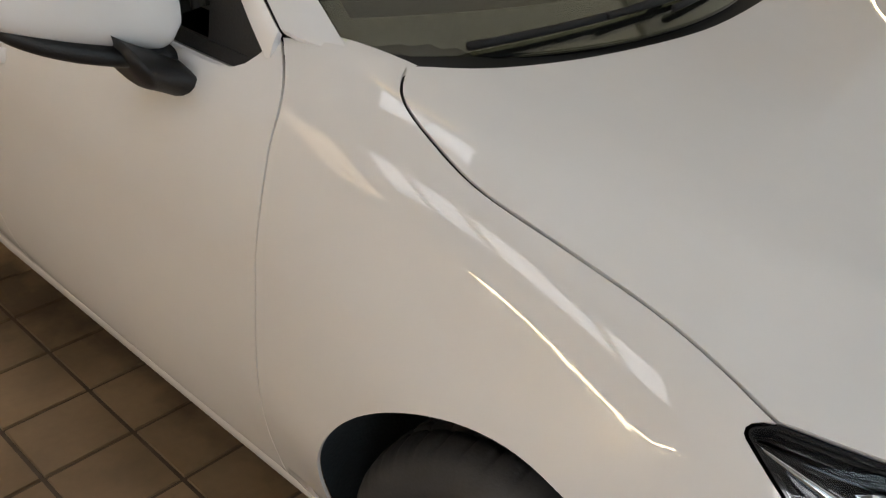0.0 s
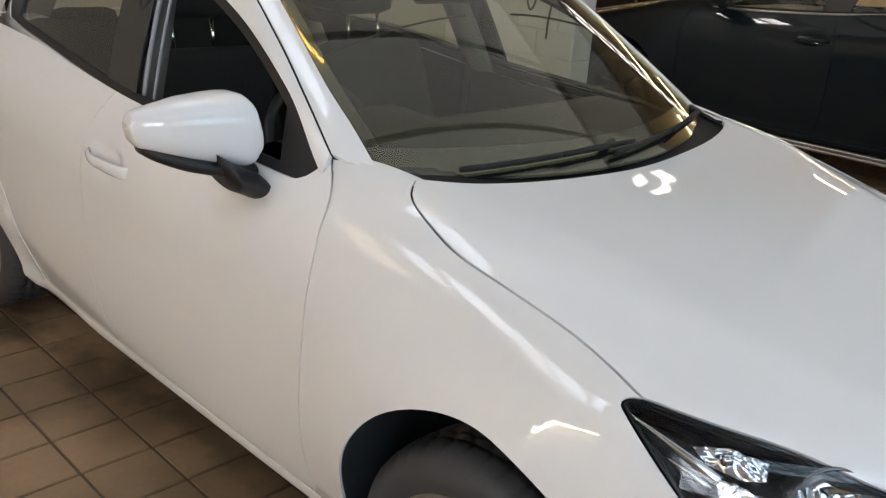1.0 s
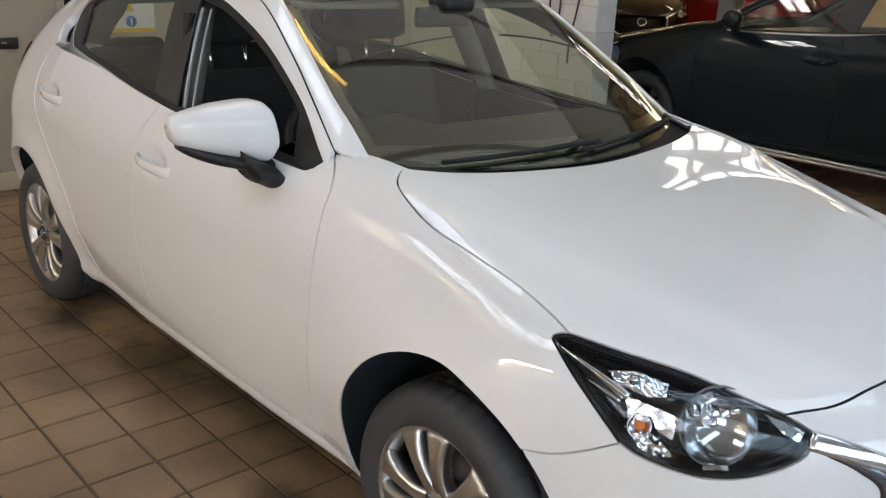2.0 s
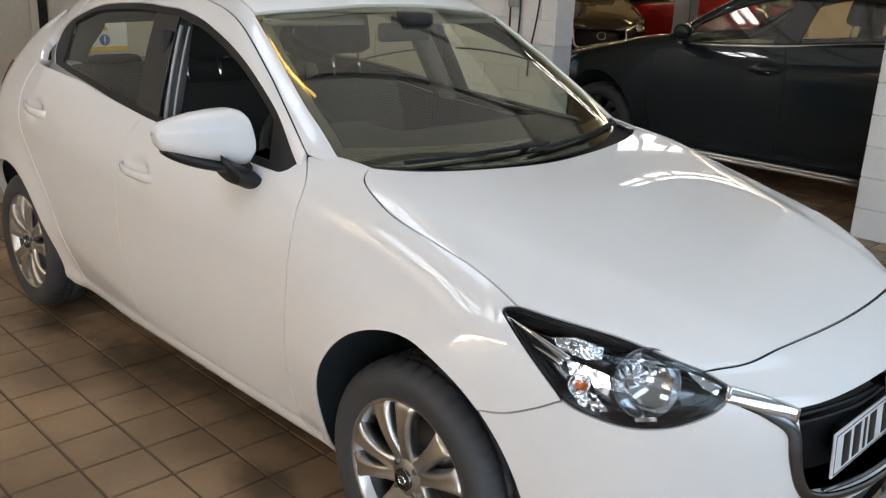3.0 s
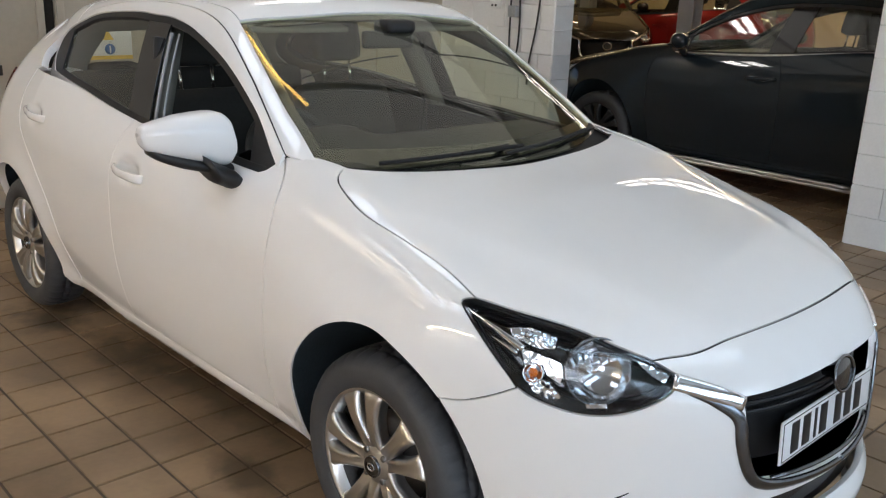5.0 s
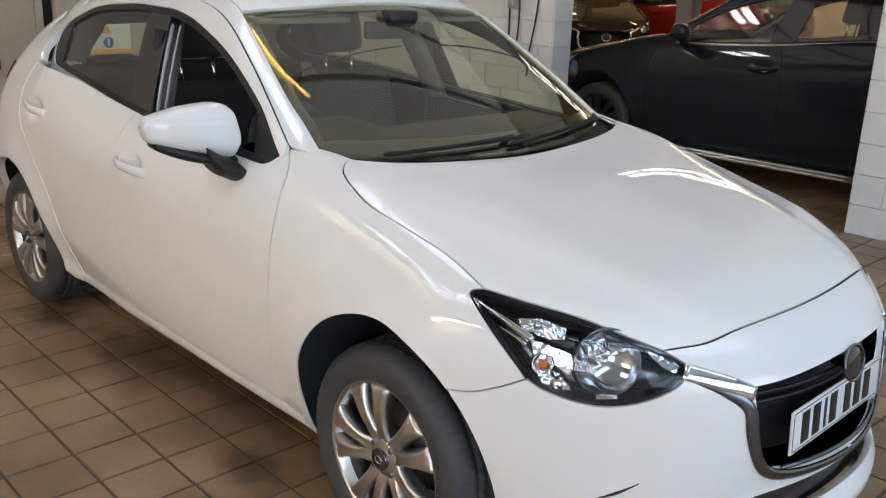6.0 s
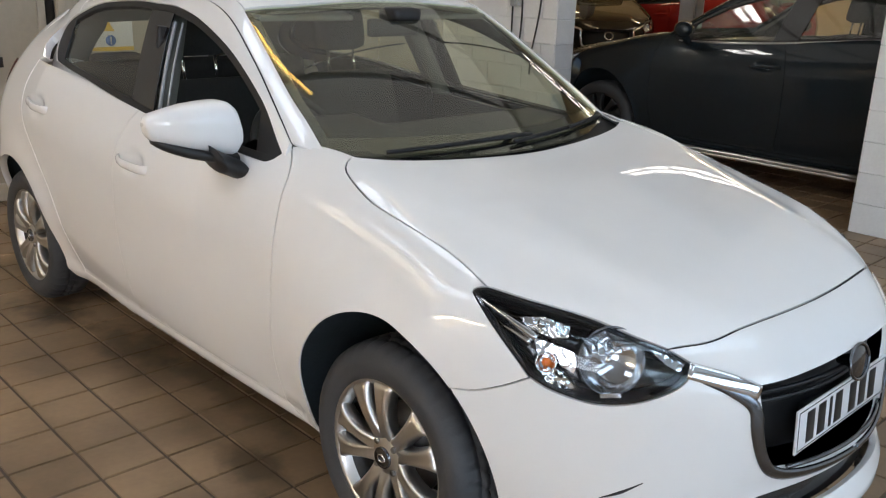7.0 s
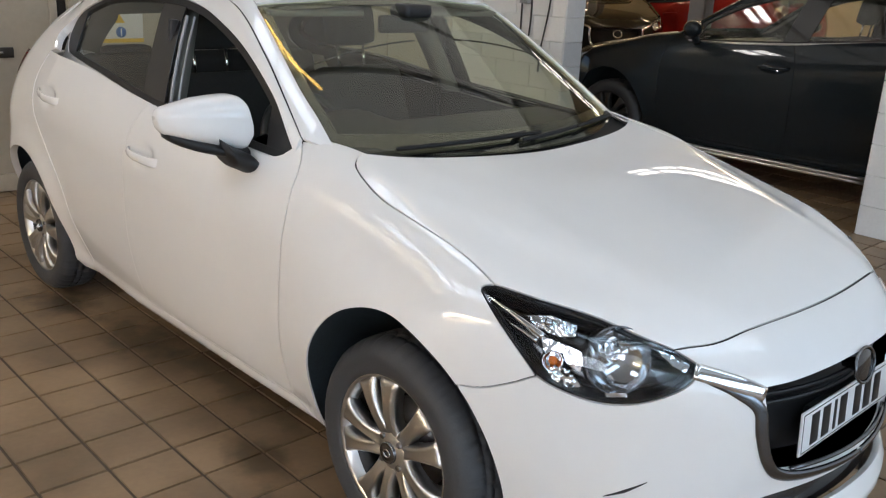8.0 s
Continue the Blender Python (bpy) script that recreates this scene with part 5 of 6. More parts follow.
def seat(car, y):
    t = part("front_seat", mesh_of(bmesh.new(), "front_seat"), None, car, "black cloth front seat")

    def pad(c, s, rot, bevel):
        bm = bmesh.new()
        box(bm, (0, 0, 0), s, pose(*c, 0, rot, 0), bevel=bevel)
        return bm
    part("cushion", pad((-1.28, y, 0.45), (0.52, 0.50, 0.16), 6, 0.05), CLOTH, t)
    part("backrest", pad((-1.60, y, 0.80), (0.15, 0.48, 0.62), -20, 0.06), CLOTH, t)
    part("headrest", pad((-1.735, y, 1.275), (0.10, 0.245, 0.185), -10, 0.045), CLOTH, t)
    for k in (-1, 1):
        bm = bmesh.new()
        tube(bm, [(-1.705, y + 0.072 * k, 1.05), (-1.728, y + 0.072 * k, 1.22)], 0.0065)
        part("headrest_rod", bm, CHROME, t, "bright steel rod")


def interior(car):
    bm = bmesh.new()
    rows = []
    for i in range(21):
        y = -0.66 + 1.32 * i / 20
        hump = 0.055 * math.exp(-((y + 0.36) / 0.17) ** 4)
        x = float(screen(np.array(y), np.array(1.0))) - 0.04
        rows.append([(x, y, 0.985), (x - 0.16, y, 1.000), (-0.72, y, 1.005 + hump * 0.7), (-0.84, y, 1.010 + hump), (-0.90, y, 0.985 + hump), (-0.915, y, 0.93), (-0.90, y, 0.75), (-0.80, y, 0.55)])
    loft(bm, rows, close=False)
    part("dashboard", bm, PLASTIC, car, "dark moulded dashboard")
    w = part("steering_wheel", mesh_of(bmesh.new(), "steering_wheel"), None, car)
    tilt = Matrix.Translation((-1.03, -0.36, 0.92)) @ Matrix.Rotation(radians(-25), 4, "Y")
    bm = bmesh.new()
    ring = [(0.0, 0.18 * math.cos(2 * math.pi * k / 40), 0.18 * math.sin(2 * math.pi * k / 40)) for k in range(41)]
    tube(bm, ring, 0.0145, 8)
    bmesh.ops.transform(bm, matrix=tilt, verts=bm.verts)
    part("rim", bm, TRIM, w)
    bm = bmesh.new()
    box(bm, (0, 0, 0), (0.05, 0.16, 0.13), tilt, bevel=0.03)
    box(bm, (0, 0, 0), (0.02, 0.34, 0.03), tilt, bevel=0.008)
    part("hub", bm, TRIM, w)
    seat(car, -0.365)
    seat(car, 0.345)
    bm = bmesh.new()
    box(bm, (-2.45, 0, 0.80), (0.16, 1.24, 0.60), pose(0, 0, 0), bevel=0.06)
    box(bm, (-2.20, 0, 0.48), (0.50, 1.24, 0.18), bevel=0.05)
    part("rear_bench", bm, CLOTH, car, "black cloth rear bench")
    for y in (-0.36, 0.36):
        bm = bmesh.new()
        box(bm, (-2.52, y, 1.085), (0.09, 0.24, 0.09), bevel=0.035)
        part("rear_headrest", bm, CLOTH, car, "black cloth rear headrest")
    bm = bmesh.new()
    box(bm, (-2.85, 0, 0.96), (0.5, 1.2, 0.03), bevel=0.01)
    part("parcel_shelf", bm, CLOTH, car)
    bm = bmesh.new()
    box(bm, (-1.6, 0, 0.30), (2.8, 1.4, 0.04), bevel=0.01)
    part("cabin_floor", bm, CLOTH, car, "dark carpeted cabin floor")
    m = part("interior_mirror", mesh_of(bmesh.new(), "interior_mirror"), None, car)
    bm = bmesh.new()
    box(bm, (-0.985, 0.03, 1.335), (0.03, 0.235, 0.065), pose(0, 0, 0), bevel=0.014)
    part("mirror_case", bm, TRIM, m)
    bm = bmesh.new()
    box(bm, (-0.935, 0.02, 1.385), (0.10, 0.13, 0.05), bevel=0.02)
    part("sensor_cover", bm, TRIM, m, "black sensor cover")
    for y in (-0.34, 0.34):
        bm = bmesh.new()
        box(bm, (0, 0, 0), (0.16, 0.40, 0.02), pose(-1.08, y, 1.385, 0, 12, 0), bevel=0.008)
        part("sun_visor", bm, HEADLINE, car, "grey sun visor")
    for s in (-1, 1):
        bm = bmesh.new()
        loft(bm, [[(x0 + dx, s * y0 + 0, z0) for dx in (-0.05, 0.05)] + [(x0 + 0.05, s * (y0 - 0.05), z0), (x0 - 0.05, s * (y0 - 0.05), z0)] for x0, y0, z0 in ((-1.42, 0.715, 1.0), (-1.46, 0.66, 1.15), (-1.53, 0.58, 1.36))])
        part("pillar_trim", bm, HEADLINE, car, "grey door pillar trim")
        bm = bmesh.new()
        tube(bm, [(-1.44, s * 0.655, 1.32), (-1.46, s * 0.665, 1.10), (-1.47, s * 0.66, 0.70)], 0.018, 6)
        part("seat_belt", bm, TRIM, car, "black seat belt")
    # bright channel rails of the open window
    for dx, w in ((0.0, 0.007), (0.055, 0.0045)):
        bm = bmesh.new()
        pts = [(-1.315 + dx - 0.30 * (z - 1.03), -float(cabin_side(np.array(-1.4), np.array(z))) + 0.018, z) for z in np.linspace(1.04, 1.335, 8)]
        tube(bm, pts, w, 6)
        part("window_channel", bm, GREYRUBBER, car, "grey window channel strip")


def front_fittings(car):
    # chrome wings from each lamp to the grille, and the grille's frame
    for left in (False, True):
        bm = bmesh.new()
        bar_on_body(bm, [(0.666, -0.503, 0.712), (0.715, -0.445, 0.690), (0.752, -0.392, 0.668), (0.770, -0.368, 0.655)], (-0.8, 0.5, 0), (0.040, 0.040, 0.040, 0.036), (0.006, 0.007, 0.008, 0.007))
        if left:
            flip_y(bm)
        part("chrome_wing", bm, CHROME, car, "polished chrome wing")
        bm = bmesh.new()
        bar_on_body(bm, [(0.690, -0.483, 0.690), (0.735, -0.432, 0.665), (0.772, -0.388, 0.625), (0.790, -0.377, 0.56), (0.805, -0.352, 0.485), (0.822, -0.312, 0.445), (0.84, -0.22, 0.425), (0.85, 0, 0.418)], (-1, 0, 0), (0.016, 0.030, 0.034, 0.030, 0.028, 0.026, 0.022, 0.020), (0.004, 0.006, 0.007, 0.007, 0.007, 0.007, 0.007, 0.007))
        if left:
            flip_y(bm)
        part("grille_surround", bm, DARKCHROME, car, "dark chrome grille surround")
    g = part("grille_insert", mesh_of(bmesh.new(), "grille_insert"), None, car)
    for k in range(2):
        z = 0.600 + 0.024 * k
        half = 0.32 if z > 0.50 else 0.29
        bm = bmesh.new()
        pts = [(float(nose(np.array(y), np.array(z))) - 0.075, y, z) for y in np.linspace(-half, half, 13)]
        tube(bm, pts, 0.0055, 6)
        part("slat", bm, TRIM, g)
    bm = bmesh.new()
    pts = [(float(nose(np.array(y), np.array(0.46))) - 0.012, y, 0.447 + 0.0 * abs(y)) for y in np.linspace(-0.27, 0.27, 13)]
    tube(bm, pts, 0.006, 6)
    part("lower_strip", bm, DARKCHROME, g, "thin silver strip")
    b = part("badge", mesh_of(bmesh.new(), "badge"), None, car)
    bm = bmesh.new()
    ring = [(0.0, 0.060 * math.cos(2 * math.pi * k / 36), 0.048 * math.sin(2 * math.pi * k / 36)) for k in range(37)]
    tube(bm, [(a, b * 0.92, c * 0.92) for a, b, c in ring], 0.0042, 8)
    bmesh.ops.transform(bm, matrix=pose(0.850, 0, 0.650, 0, -12, 0), verts=bm.verts)
    part("badge_ring", bm, DARKCHROME, b, "oval chrome ring")
    bm = bmesh.new()
    lathe(bm, [(0.0, 0.003), (0.8, 0.003), (0.93, 0.0), (0.88, -0.003), (0.45, -0.006), (0.25, -0.05)], 36, axis="x")
    bmesh.ops.transform(bm, matrix=pose(0.848, 0, 0.650, 0, -12, 0) @ Matrix.Diagonal((1, 0.058, 0.046, 1)), verts=bm.verts)
    part("badge_disc", bm, GLOSSBLACK, b, "plain dark disc")
    pl = part("number_plate", mesh_of(bmesh.new(), "number_plate"), None, car)
    m = pose(0.828, 0, 0.532, 0, -4, 0)
    bm = bmesh.new()
    box(bm, (0, 0, 0), (0.006, 0.52, 0.111), m, bevel=0.002)
    part("plate", bm, PLATE, pl, "white reflective plate")
    for dy, dz, sy, sz in ((0, 0.049, 0.506, 0.002), (0, -0.049, 0.506, 0.002), (0.252, 0, 0.002, 0.100), (-0.252, 0, 0.002, 0.100)):
        bm = bmesh.new()
        box(bm, (0.0036, dy, dz), (0.001, sy, sz), m)
        part("plate_line", bm, PLATEBLACK, pl)
    for y in (-0.190, -0.130, -0.080, -0.035, 0.050, 0.110, 0.170):
        bm = bmesh.new()
        box(bm, (0.0038, y, 0), (0.0015, 0.040 if y != -0.080 else 0.014, 0.079), m, bevel=0.0004)
        part("plain_bar", bm, PLATEBLACK, pl)
    bm = bmesh.new()
    box(bm, (0.807, 0, 0.532), (0.035, 0.36, 0.08), bevel=0.01)
    part("plate_holder", bm, TRIM, car)
    # a thin dark bar each side stands for a scuff on the bumper
    for left in (False, True):
        bm = bmesh.new()
        bar_on_body(bm, [(0.575, -0.655, 0.392), (0.61, -0.625, 0.412), (0.645, -0.590, 0.440)], (-0.7, 0.7, 0), (0.002, 0.008, 0.002), (0.001, 0.003, 0.001))
        if left:
            flip_y(bm)
        part("bumper_slot", bm, TRIM, car, "dark scuff on the bumper")
    # scuttle and wipers
    bm = bmesh.new()
    rows = []
    for i in range(31):
        y = -0.655 + 1.31 * i / 30
        k = np.argmin(abs(BONNET_REAR[:, 1] - np.clip(y, -0.63, 0.63)))
        a = Vector(BONNET_REAR[k]) + Vector((0.012, 0, -0.012))
        xs = float(screen(np.array(y), np.array(1.005)))
        xs = min(xs, a.x - 0.02)
        rows.append([(a.x, y, a.z - 0.03), (a.x - 0.004, y, a.z - 0.010), (a.x * 0.6 + xs * 0.4, y, a.z - 0.016), (xs - 0.005, y, a.z - 0.004), (xs - 0.06, y, 1.03)])
    loft(bm, rows, close=False)
    part("scuttle", bm, BLADE, car, "black plastic scuttle panel")
    for y0, y1, yp in ((0.60, -0.04, 0.665), (0.06, -0.50, 0.02)):
        w = part("wiper", mesh_of(bmesh.new(), "wiper"), None, car)
        bm = bmesh.new()
        tube(bm, [(float(screen(np.array(y), np.array(1.021 + 0.012 * math.sin(3 * (y - y1))))) + 0.012, y, 1.026 + 0.012 * math.sin(3 * (y - y1))) for y in np.linspace(y0, y1, 12)], 0.007, 6)
        part("blade", bm, BLADE, w)
        bm = bmesh.new()
        ym = (y0 + y1) / 2
        tube(bm, [(float(screen(np.array(yp), np.array(1.03))) - 0.03, yp, 1.032), (float(screen(np.array(yp - 0.08), np.array(1.03))) + 0.010, yp - 0.08, 1.040), (float(screen(np.array(ym), np.array(1.03))) + 0.020, ym, 1.038)], 0.007, 8, taper=(1.6, 1.2, 0.8))
        part("arm", bm, BLADE, w)
        bm = bmesh.new()
        lathe(bm, [(0.0, 0.008), (0.010, 0.007), (0.012, 0.0), (0.012, -0.03)], 14, axis="z", centre=(float(screen(np.array(yp), np.array(1.03))) - 0.03, yp, 1.030))
        part("pivot", bm, BLADE, w)


GREYRUBBER = mat("grey_rubber", (0.33, 0.34, 0.36), 0.5, 0, 0.05, 20)
for ob in list(hatch.children):
    base = ob.name.split(".")[0]
    if base in ("front_door", "rear_door"):
        left = ob.data.vertices[0].co.y > 0
        if base == "front_door":
            door_handle(ob, -1.462, 0.868, -1.240, 0.856, left)
        else:
            door_handle(ob, -2.365, 0.962, -2.130, 0.944, left)
for s, left in (("r", False), ("l", True)):
    if not left:
        door_mirror(hatch, left)
    headlight(hatch, s, left)
interior(hatch)
front_fittings(hatch)


# ---------------------------------------------------------------- the other cars
def dress(car, belt, sill, grille=False):
    """Bright lines, mirrors, handles and lamps of a parked car seen from afar."""
    for left in (False, True):
        bm = bmesh.new()
        bar_on_body(bm, [(-0.62, -0.757, 0.985), (-1.0, -0.764, 1.0), (-1.43, -0.76, 1.03), (-1.95, -0.737, 1.085), (-2.33, -0.706, 1.115)], ACROSS, (0.016, 0.016, 0.016), (0.008, 0.008, 0.008), field=C_)
        if left:
            flip_y(bm)
        part("belt_strip", bm, belt, car, "bright belt strip")
        if sill:
            bm = bmesh.new()
            for z, d in ((0.205, 0.0), (0.180, 0.004)):
                loft(bm, [[(x, y - d, z + h) for y, h in ((-0.80, 0.011), (-0.845, 0.010), (-0.850, 0.0), (-0.845, -0.010), (-0.80, -0.011))] for x in np.linspace(-0.40, -2.10, 12)])
            if left:
                flip_y(bm)
            part("sill_strip", bm, sill, car, "silver sill strip")
    for s, left in (("r", False), ("l", True)):
        headlight(car, s, left)
        door_mirror_dark(car, left)
        door_handle_dark(car, -1.462, 0.868, -1.240, 0.856, left)
        door_handle_dark(car, -2.365, 0.962, -2.130, 0.944, left)
    for y in (-0.365, 0.345):
        seat(car, y)
    bm = bmesh.new()
    box(bm, (-0.75, 0, 0.93), (0.35, 1.25, 0.12), bevel=0.04)
    part("dashboard", bm, PLASTIC, car)
    bm = bmesh.new()
    box(bm, (-1.6, 0, 0.30), (2.8, 1.4, 0.04), bevel=0.01)
    part("cabin_floor", bm, CLOTH, car)
    if grille:
        bm = bmesh.new()
        ring = [(0.0, 0.060 * math.cos(2 * math.pi * k / 36), 0.048 * math.sin(2 * math.pi * k / 36)) for k in range(37)]
        tube(bm, ring, 0.008, 8)
        bmesh.ops.transform(bm, matrix=pose(0.880, 0, 0.60, 0, -12, 0), verts=bm.verts)
        part("badge_ring", bm, CHROME, car, "oval chrome ring")
        for left in (False, True):
            bm = bmesh.new()
            bar_on_body(bm, [(0.676, -0.492, 0.712), (0.715, -0.445, 0.690), (0.765, -0.375, 0.66), (0.790, -0.372, 0.56), (0.822, -0.312, 0.445), (0.85, 0, 0.418)], (-1, 0, 0), (0.03, 0.03, 0.03), (0.012, 0.012, 0.012))
            if left:
                flip_y(bm)
            part("grille_surround", bm, CHROME, car, "chrome grille surround")


def door_mirror_dark(car, left):
    bm = bmesh.new()
    rings = []
    for i in range(9):
        s = i / 8
        e = max(0.15, 1 - (2 * s - 1) ** 4) ** 0.5
        rings.append([(-0.72 - 0.06 * s + 0.075 * e * math.cos(a), -0.83 - 0.19 * s, 1.085 + 0.062 * e * math.sin(a)) for a in [2 * math.pi * k / 14 for k in range(14)]])
    loft(bm, rings)
    tube(bm, [(-0.70, -0.75, 0.97), (-0.72, -0.82, 1.0), (-0.73, -0.88, 1.05)], 0.03, 8)
    if left:
        flip_y(bm)
    part("door_mirror", bm, car["paint_name"] and bpy.data.materials[car["paint_name"]], car)


def door_handle_dark(car, x0, z0, x1, z1, left):
    bm = bmesh.new()
    y = -float(flank(np.array(x1), np.array(z0))) - 0.018
    tube(bm, [(x0, y + 0.02, z0), (x0 + 0.03, y, z0), ((x0 + x1) / 2, y - 0.008, (z0 + z1) / 2), (x1 - 0.03, y, z1), (x1, y + 0.02, z1)], 0.013, 8)
    if left:
        flip_y(bm)
    part("door_handle", bm, bpy.data.materials[car["paint_name"]], car)


def parked(name, label, paint, m, scale, belt, sill=None, grille=False):
    car = build_car(name, label, paint, m @ Matrix.Diagonal((*scale, 1)), full=False, alloy=ALLOYDARK)
    car["paint_name"] = paint.name
    dress(car, belt, sill, grille)
    del car["paint_name"]
    return car


SILVER = mat("satin_silver", (0.55, 0.55, 0.54), 0.3, 1.0, 0.05, 8)
parked("estate_car", "blue-black five-door car with bright belt line and silver sill strip", BLACKPAINT, pose(-3.22, 5.27, 0, 0, 0, 180), (1.13, 1.08, 1.08), SILVER, SILVER)
parked("crossover_car", "glossy black car facing out with chrome oval on its grille", BLACKPAINT2, pose(-7.47, 9.85, 0, 0, 0, -40), (1.15, 1.10, 1.18), SILVER, None, True)
parked("red_car", "dark red five-door car parked in the far bay", REDPAINT, pose(-8.6, 12.0, 0, 0, 0, 180), (1.15, 1.08, 1.16), TRIM)

# ---------------------------------------------------------------- fittings of the walls
DARKSTEEL = mat("dark_steel", (0.05, 0.045, 0.04), 0.45, 0.6, 0.15, 20)
YELLOW = mat("sign_yellow", (0.75, 0.47, 0.03), 0.5, 0, 0.05, 10)
BLUE = mat("sign_blue", (0.03, 0.12, 0.38), 0.4, 0, 0.05, 10)
SIGNWHITE = mat("sign_white", (0.72, 0.72, 0.70), 0.4, 0, 0.04, 10)
DARKGAP = mat("door_gap", (0.02, 0.017, 0.014), 0.9, 0, 0.1, 10)

door = thing("door_1", "beige painted steel sliding door with a lock plate", "door", None, kind="structure")
for y0, y1 in ((-3.4, 0.055), (0.125, 2.9)):
    bm = bmesh.new()
    box(bm, (X0 + 0.03, (y0 + y1) / 2, 1.62), (0.05, y1 - y0, 3.0), bevel=0.006)
    part("leaf", bm, DOORPAINT, door)
    bm = bmesh.new()
    box(bm, (X0 + 0.037, (y0 + y1) / 2, 0.06), (0.07, y1 - y0, 0.115), bevel=0.008)
    part("bottom_rail", bm, DOORPAINT, door)
    for y in (y0 + 0.03, y1 - 0.03):
        bm = bmesh.new()
        box(bm, (X0 + 0.062, y, 1.62), (0.016, 0.05, 2.98), bevel=0.004)
        part("edge_strip", bm, DOORPAINT, door)
bm = bmesh.new()
box(bm, (X0 + 0.012, 0.09, 1.6), (0.02, 0.075, 3.0))
part("gap_strip", bm, DARKGAP, door, "dark gap between the leaves")
bm = bmesh.new()
box(bm, (X0 + 0.062, -0.305, 0.90), (0.022, 0.125, 0.065), bevel=0.004)
lock = part("lock_plate", bm, DARKSTEEL, door, "dark steel lock plate")
bm = bmesh.new()
box(bm, (X0 + 0.078, -0.325, 0.903), (0.012, 0.03, 0.010), bevel=0.002)
part("lock_lever", bm, SILVER, lock)
bm = bmesh.new()
box(bm, (X0 + 0.060, -0.72, 0.686), (0.016, 0.54, 0.022), bevel=0.003)
part("slot", bm, DARKGAP, door, "dark letter slot")

sign = thing("safety_sign", "white safety sign with a yellow triangle and blue disc", "sign", pose(X0 + 0.059, 0.45, 1.08))
bm = bmesh.new()
box(bm, (0.004, 0, 0), (0.006, 0.36, 0.26), bevel=0.001)
part("board", bm, SIGNWHITE, sign)
bm = bmesh.new()
box(bm, (0.009, 0, -0.118), (0.004, 0.36, 0.026), bevel=0.0005)
part("yellow_band", bm, YELLOW, sign)
bm = bmesh.new()
lathe(bm, [(0.0, 0.011), (0.036, 0.011), (0.036, 0.006)], 28, axis="x", centre=(0, 0.02, -0.062))
part("blue_disc", bm, BLUE, sign)
bm = bmesh.new()
box(bm, (0.0125, 0.02, -0.055), (0.002, 0.009, 0.034), bevel=0.0004)
box(bm, (0.0125, 0.02, -0.082), (0.002, 0.010, 0.010), bevel=0.0004)
part("white_mark", bm, SIGNWHITE, sign)
bm = bmesh.new()
v = [bm.verts.new((x, y, z)) for x in (0.006, 0.011) for y, z in ((-0.09, 0.0), (0.05, 0.0), (-0.02, 0.115))]
bm.faces.new(v[:3][::-1])
bm.faces.new(v[3:])
for i in range(3):
    bm.faces.new((v[i], v[(i + 1) % 3], v[3 + (i + 1) % 3], v[3 + i]))
part("yellow_triangle", mesh_of(bm, "yellow_triangle", False), YELLOW, sign)

boxy = thing("socket_box", "grey wall box with black cables hanging from it", "electrical box", pose(-3.63, YW, 1.335))
bm = bmesh.new()
box(bm, (0, -0.03, 0), (0.085, 0.06, 0.095), bevel=0.008)
part("case", bm, GREYBOX, boxy)
bm = bmesh.new()
box(bm, (0, -0.066, 0.0), (0.05, 0.012, 0.05), bevel=0.004)
part("flap", bm, GREYBOX, boxy)
bm = bmesh.new()
box(bm, (0.03, -0.045, 0.17), (0.17, 0.09, 0.14), bevel=0.01)
part("isolator", bm, DARKSTEEL, boxy, "dark isolator above the box")
for pts in (((-0.03, -0.035, 0.10), (-0.035, -0.03, -0.1), (-0.03, -0.03, -0.30), (0.01, -0.03, -0.40), (0.06, -0.03, -0.32), (0.075, -0.03, -0.1), (0.07, -0.035, 0.10)),
            ((0.30, -0.02, 0.5), (0.29, -0.025, 0.2), (0.26, -0.025, -0.1), (0.20, -0.025, -0.42), (0.19, -0.025, -0.6)),
            ((0.02, -0.03, 0.3), (0.02, -0.02, 0.8), (0.02, -0.02, 2.0))):
    bm = bmesh.new()
    tube(bm, spline(pts, 0.03), 0.008, 6)
    part("cable", bm, CABLE, boxy)
plate = thing("wall_plate", "small grey wall plate with two dark screws", "wall plate", pose(-3.86, YW, 1.385))
bm = bmesh.new()
box(bm, (0, -0.006, 0), (0.12, 0.012, 0.075), bevel=0.003)
part("face", bm, SIGNWHITE, plate)
for sx in (-0.04, 0.0):
    bm = bmesh.new()
    box(bm, (sx, -0.014, -0.01), (0.02, 0.006, 0.02), bevel=0.002)
    part("screw", bm, DARKSTEEL, plate)


def column(x, y, w=0.2):
    t = thing("steel_column", "grey painted steel column of the far bay", "column", pose(x, y, 0), group="far bay columns", kind="structure")
    bm = bmesh.new()
    box(bm, (0, 0, CEIL / 2), (0.014, w, CEIL))
    part("web", bm, COLUMNGREY, t)
    for s in (-1, 1):
        bm = bmesh.new()
        box(bm, (0, s * w / 2, CEIL / 2), (w, 0.016, CEIL), bevel=0.003)
        part("flange", bm, COLUMNGREY, t)
    bm = bmesh.new()
    box(bm, (0, 0, 0.01), (0.32, 0.32, 0.02), bevel=0.003)
    part("base_plate", bm, COLUMNGREY, t)


column(-4.35, 7.6)
column(-8.2, 10.6)

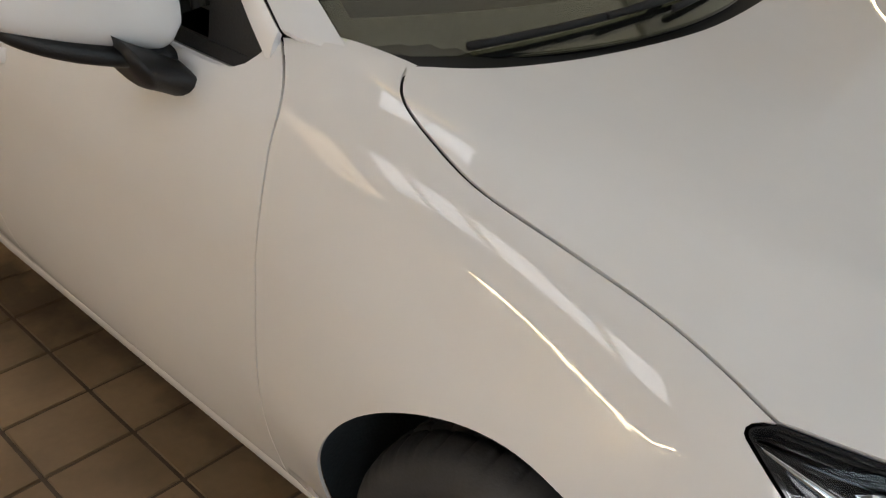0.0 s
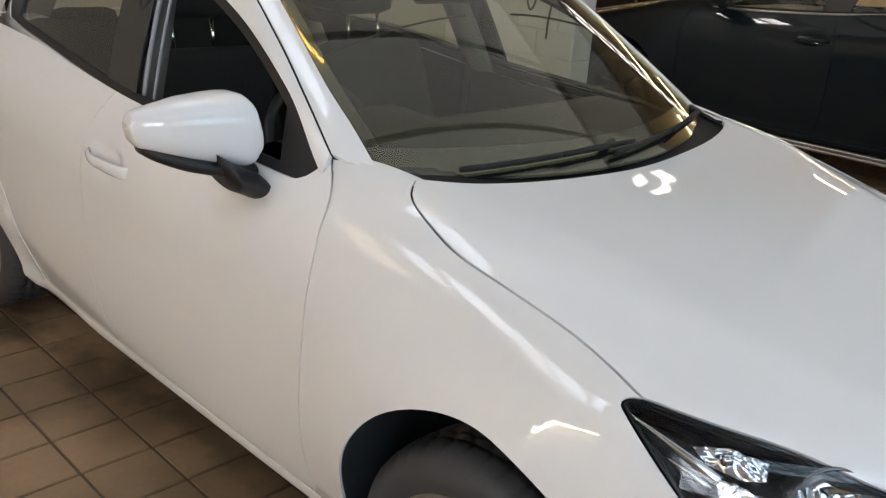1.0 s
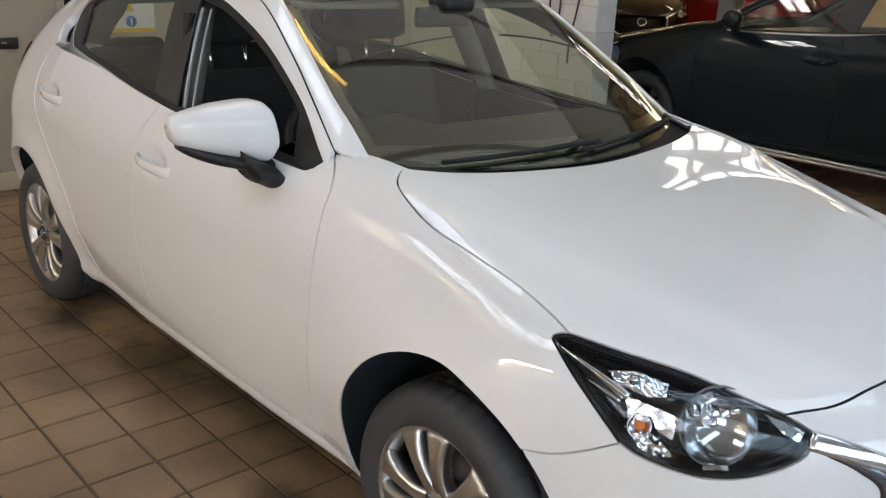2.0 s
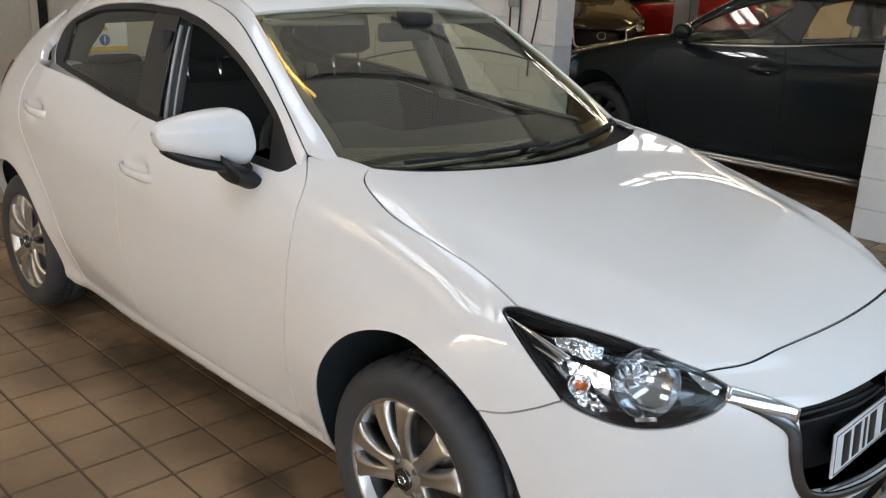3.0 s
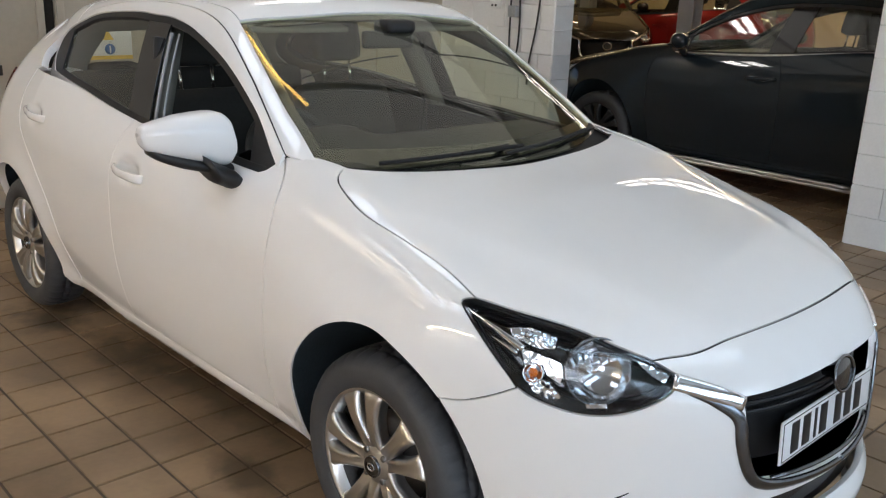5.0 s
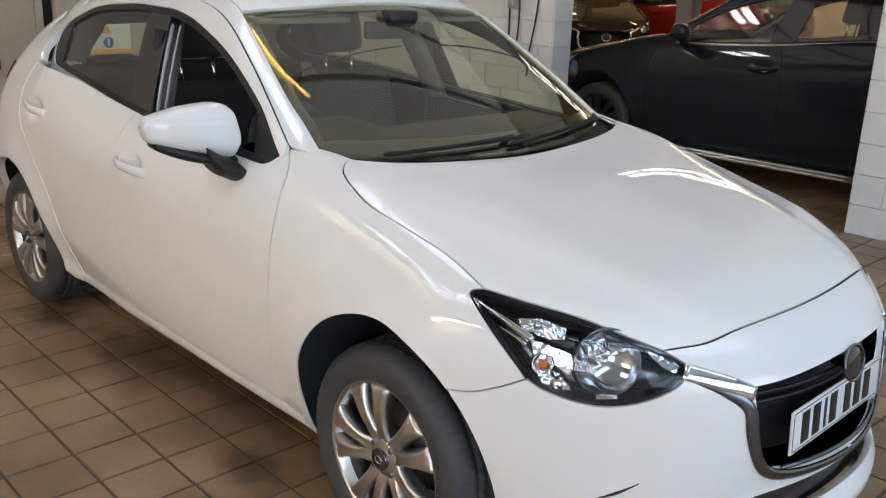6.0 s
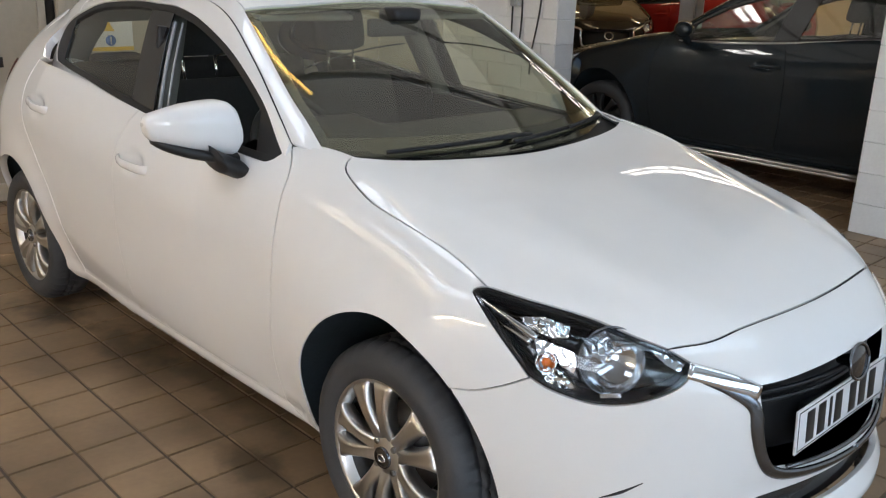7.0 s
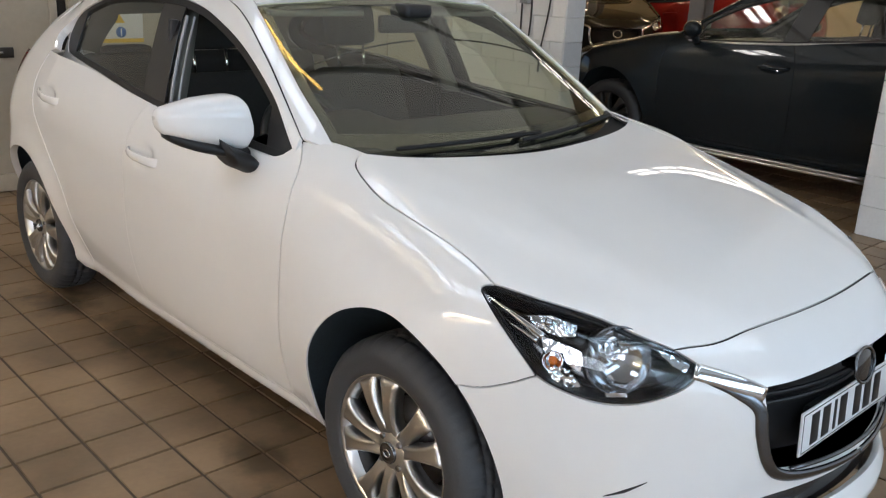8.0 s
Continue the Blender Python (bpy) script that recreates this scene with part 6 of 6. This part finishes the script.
# ---------------------------------------------------------------- blocks of the walls
def chamfered(name, sx, sy, sz, c, axis):
    """A block face: proud front with chamfered edges."""
    bm = bmesh.new()
    h = [sx / 2, sy / 2, sz / 2]
    a, b = [i for i in range(3) if i != axis[0]]
    lowr, up = [], []
    for u, w in ((-1, -1), (1, -1), (1, 1), (-1, 1)):
        for ring, inset, depth in ((lowr, 0.0, -1), (up, c, 1)):
            p = [0, 0, 0]
            p[a], p[b] = u * (h[a] - inset), w * (h[b] - inset)
            p[axis[0]] = axis[1] * depth * h[axis[0]]
            ring.append(bm.verts.new(p))
    bm.faces.new(up)
    for i in range(4):
        bm.faces.new((lowr[i], lowr[(i + 1) % 4], up[(i + 1) % 4], up[i]))
    bmesh.ops.recalc_face_normals(bm, faces=bm.faces)
    return mesh_of(bm, name, False)


def block_wall(owner, x0, x1, end, dado):
    """Courses of blocks on the face of a wall, and on its end."""
    rnd = random.Random(4)
    z, row = 0.0, 0
    while z < CEIL - 0.05:
        x = x0 - (0.2 if row % 2 else 0)
        while x < x1:
            a, b = max(x, x0), min(x + 0.4, x1)
            if b - a > 0.03:
                paint = DADO if dado and z < 0.99 else WALLPAINT
                key = "block_%d_%s" % (round((b - a) * 100), paint.name)
                if key not in MESHES:
                    MESHES[key] = chamfered("block", b - a - 0.003, 0.010, 0.197, 0.0025, (1, -1))
                ob = part("block", MESHES[key], paint, owner)
                ob.location = ((a + b) / 2, YW + rnd.uniform(-0.001, 0.001), z + 0.1)
            x += 0.4
        key = "endblock_" + ("d" if dado and z < 0.99 else "w")
        if key not in MESHES:
            MESHES[key] = chamfered("block", 0.010, 0.236, 0.197, 0.0025, (0, 1 if end > 0 else -1))
        if end < 0:
            key2 = key + "n"
            if key2 not in MESHES:
                MESHES[key2] = chamfered("block", 0.010, 0.236, 0.197, 0.0025, (0, -1))
            key = key2
        ob = part("block", MESHES[key], DADO if dado and z < 0.99 else WALLPAINT, owner)
        ob.location = (x1 if end > 0 else x0, YW + 0.12, z + 0.1)
        z, row = z + 0.2, row + 1


block_wall(wall_north, -4.55, -3.2, 1, True)
block_wall(wall_end, -0.61, 1.59, -1, False)

# ---------------------------------------------------------------- floor tiles
PX, PY, TURN = 0.2063, 0.2140, radians(-0.3)
ORG = Vector((-1.0617, -0.8001))
EX, EY = Vector((math.cos(TURN), math.sin(TURN))), Vector((-math.sin(TURN), math.cos(TURN)))
tile_mesh = chamfered("tile", PX - 0.007, PY - 0.007, 0.012, 0.003, (2, 1))
tile_mesh.materials.append(TILE)
rnd = random.Random(9)
verts, faces = [], []
count = 0
for i in range(-62, 46):
    for j in range(-34, 64):
        p = ORG + EX * PX * (i + 0.5) + EY * PY * (j + 0.5)
        if not (-4.50 < p.x < 7.9 and -7.4 < p.y < 3.60) and not (-13.3 < p.x < 7.9 and 3.95 < p.y < 14.3) and not (-3.15 < p.x < -0.65 and 3.5 < p.y < 4.0):
            continue
        lift = rnd.uniform(-0.0008, 0.0008)
        if count < 300 and -4.5 < p.x < 0.35 and -2.35 < p.y < -0.22:
            ob = new("tile", tile_mesh)
            ob.parent = floor
            ob.matrix_local = Matrix.Translation((p.x, p.y, -0.006 + lift)) @ Matrix.Rotation(TURN, 4, "Z") @ Matrix.Rotation(rnd.uniform(-0.002, 0.002), 4, "X")
            count += 1
        else:
            k = len(verts)
            for h, s in ((-0.012, 0.0), (0.0, 0.003)):
                for u, w in ((-1, -1), (1, -1), (1, 1), (-1, 1)):
                    q = p + EX * u * (PX / 2 - 0.0035 - s) + EY * w * (PY / 2 - 0.0035 - s)
                    verts.append((q.x, q.y, h + lift))
            faces += [(k + 4, k + 5, k + 6, k + 7)] + [(k + a, k + (a + 1) % 4, k + 4 + (a + 1) % 4, k + 4 + a) for a in range(4)]
me = bpy.data.meshes.new("tile_field")
me.from_pydata(verts, [], faces)
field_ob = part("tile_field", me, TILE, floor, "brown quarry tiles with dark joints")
field_ob["kind"] = "stuff"
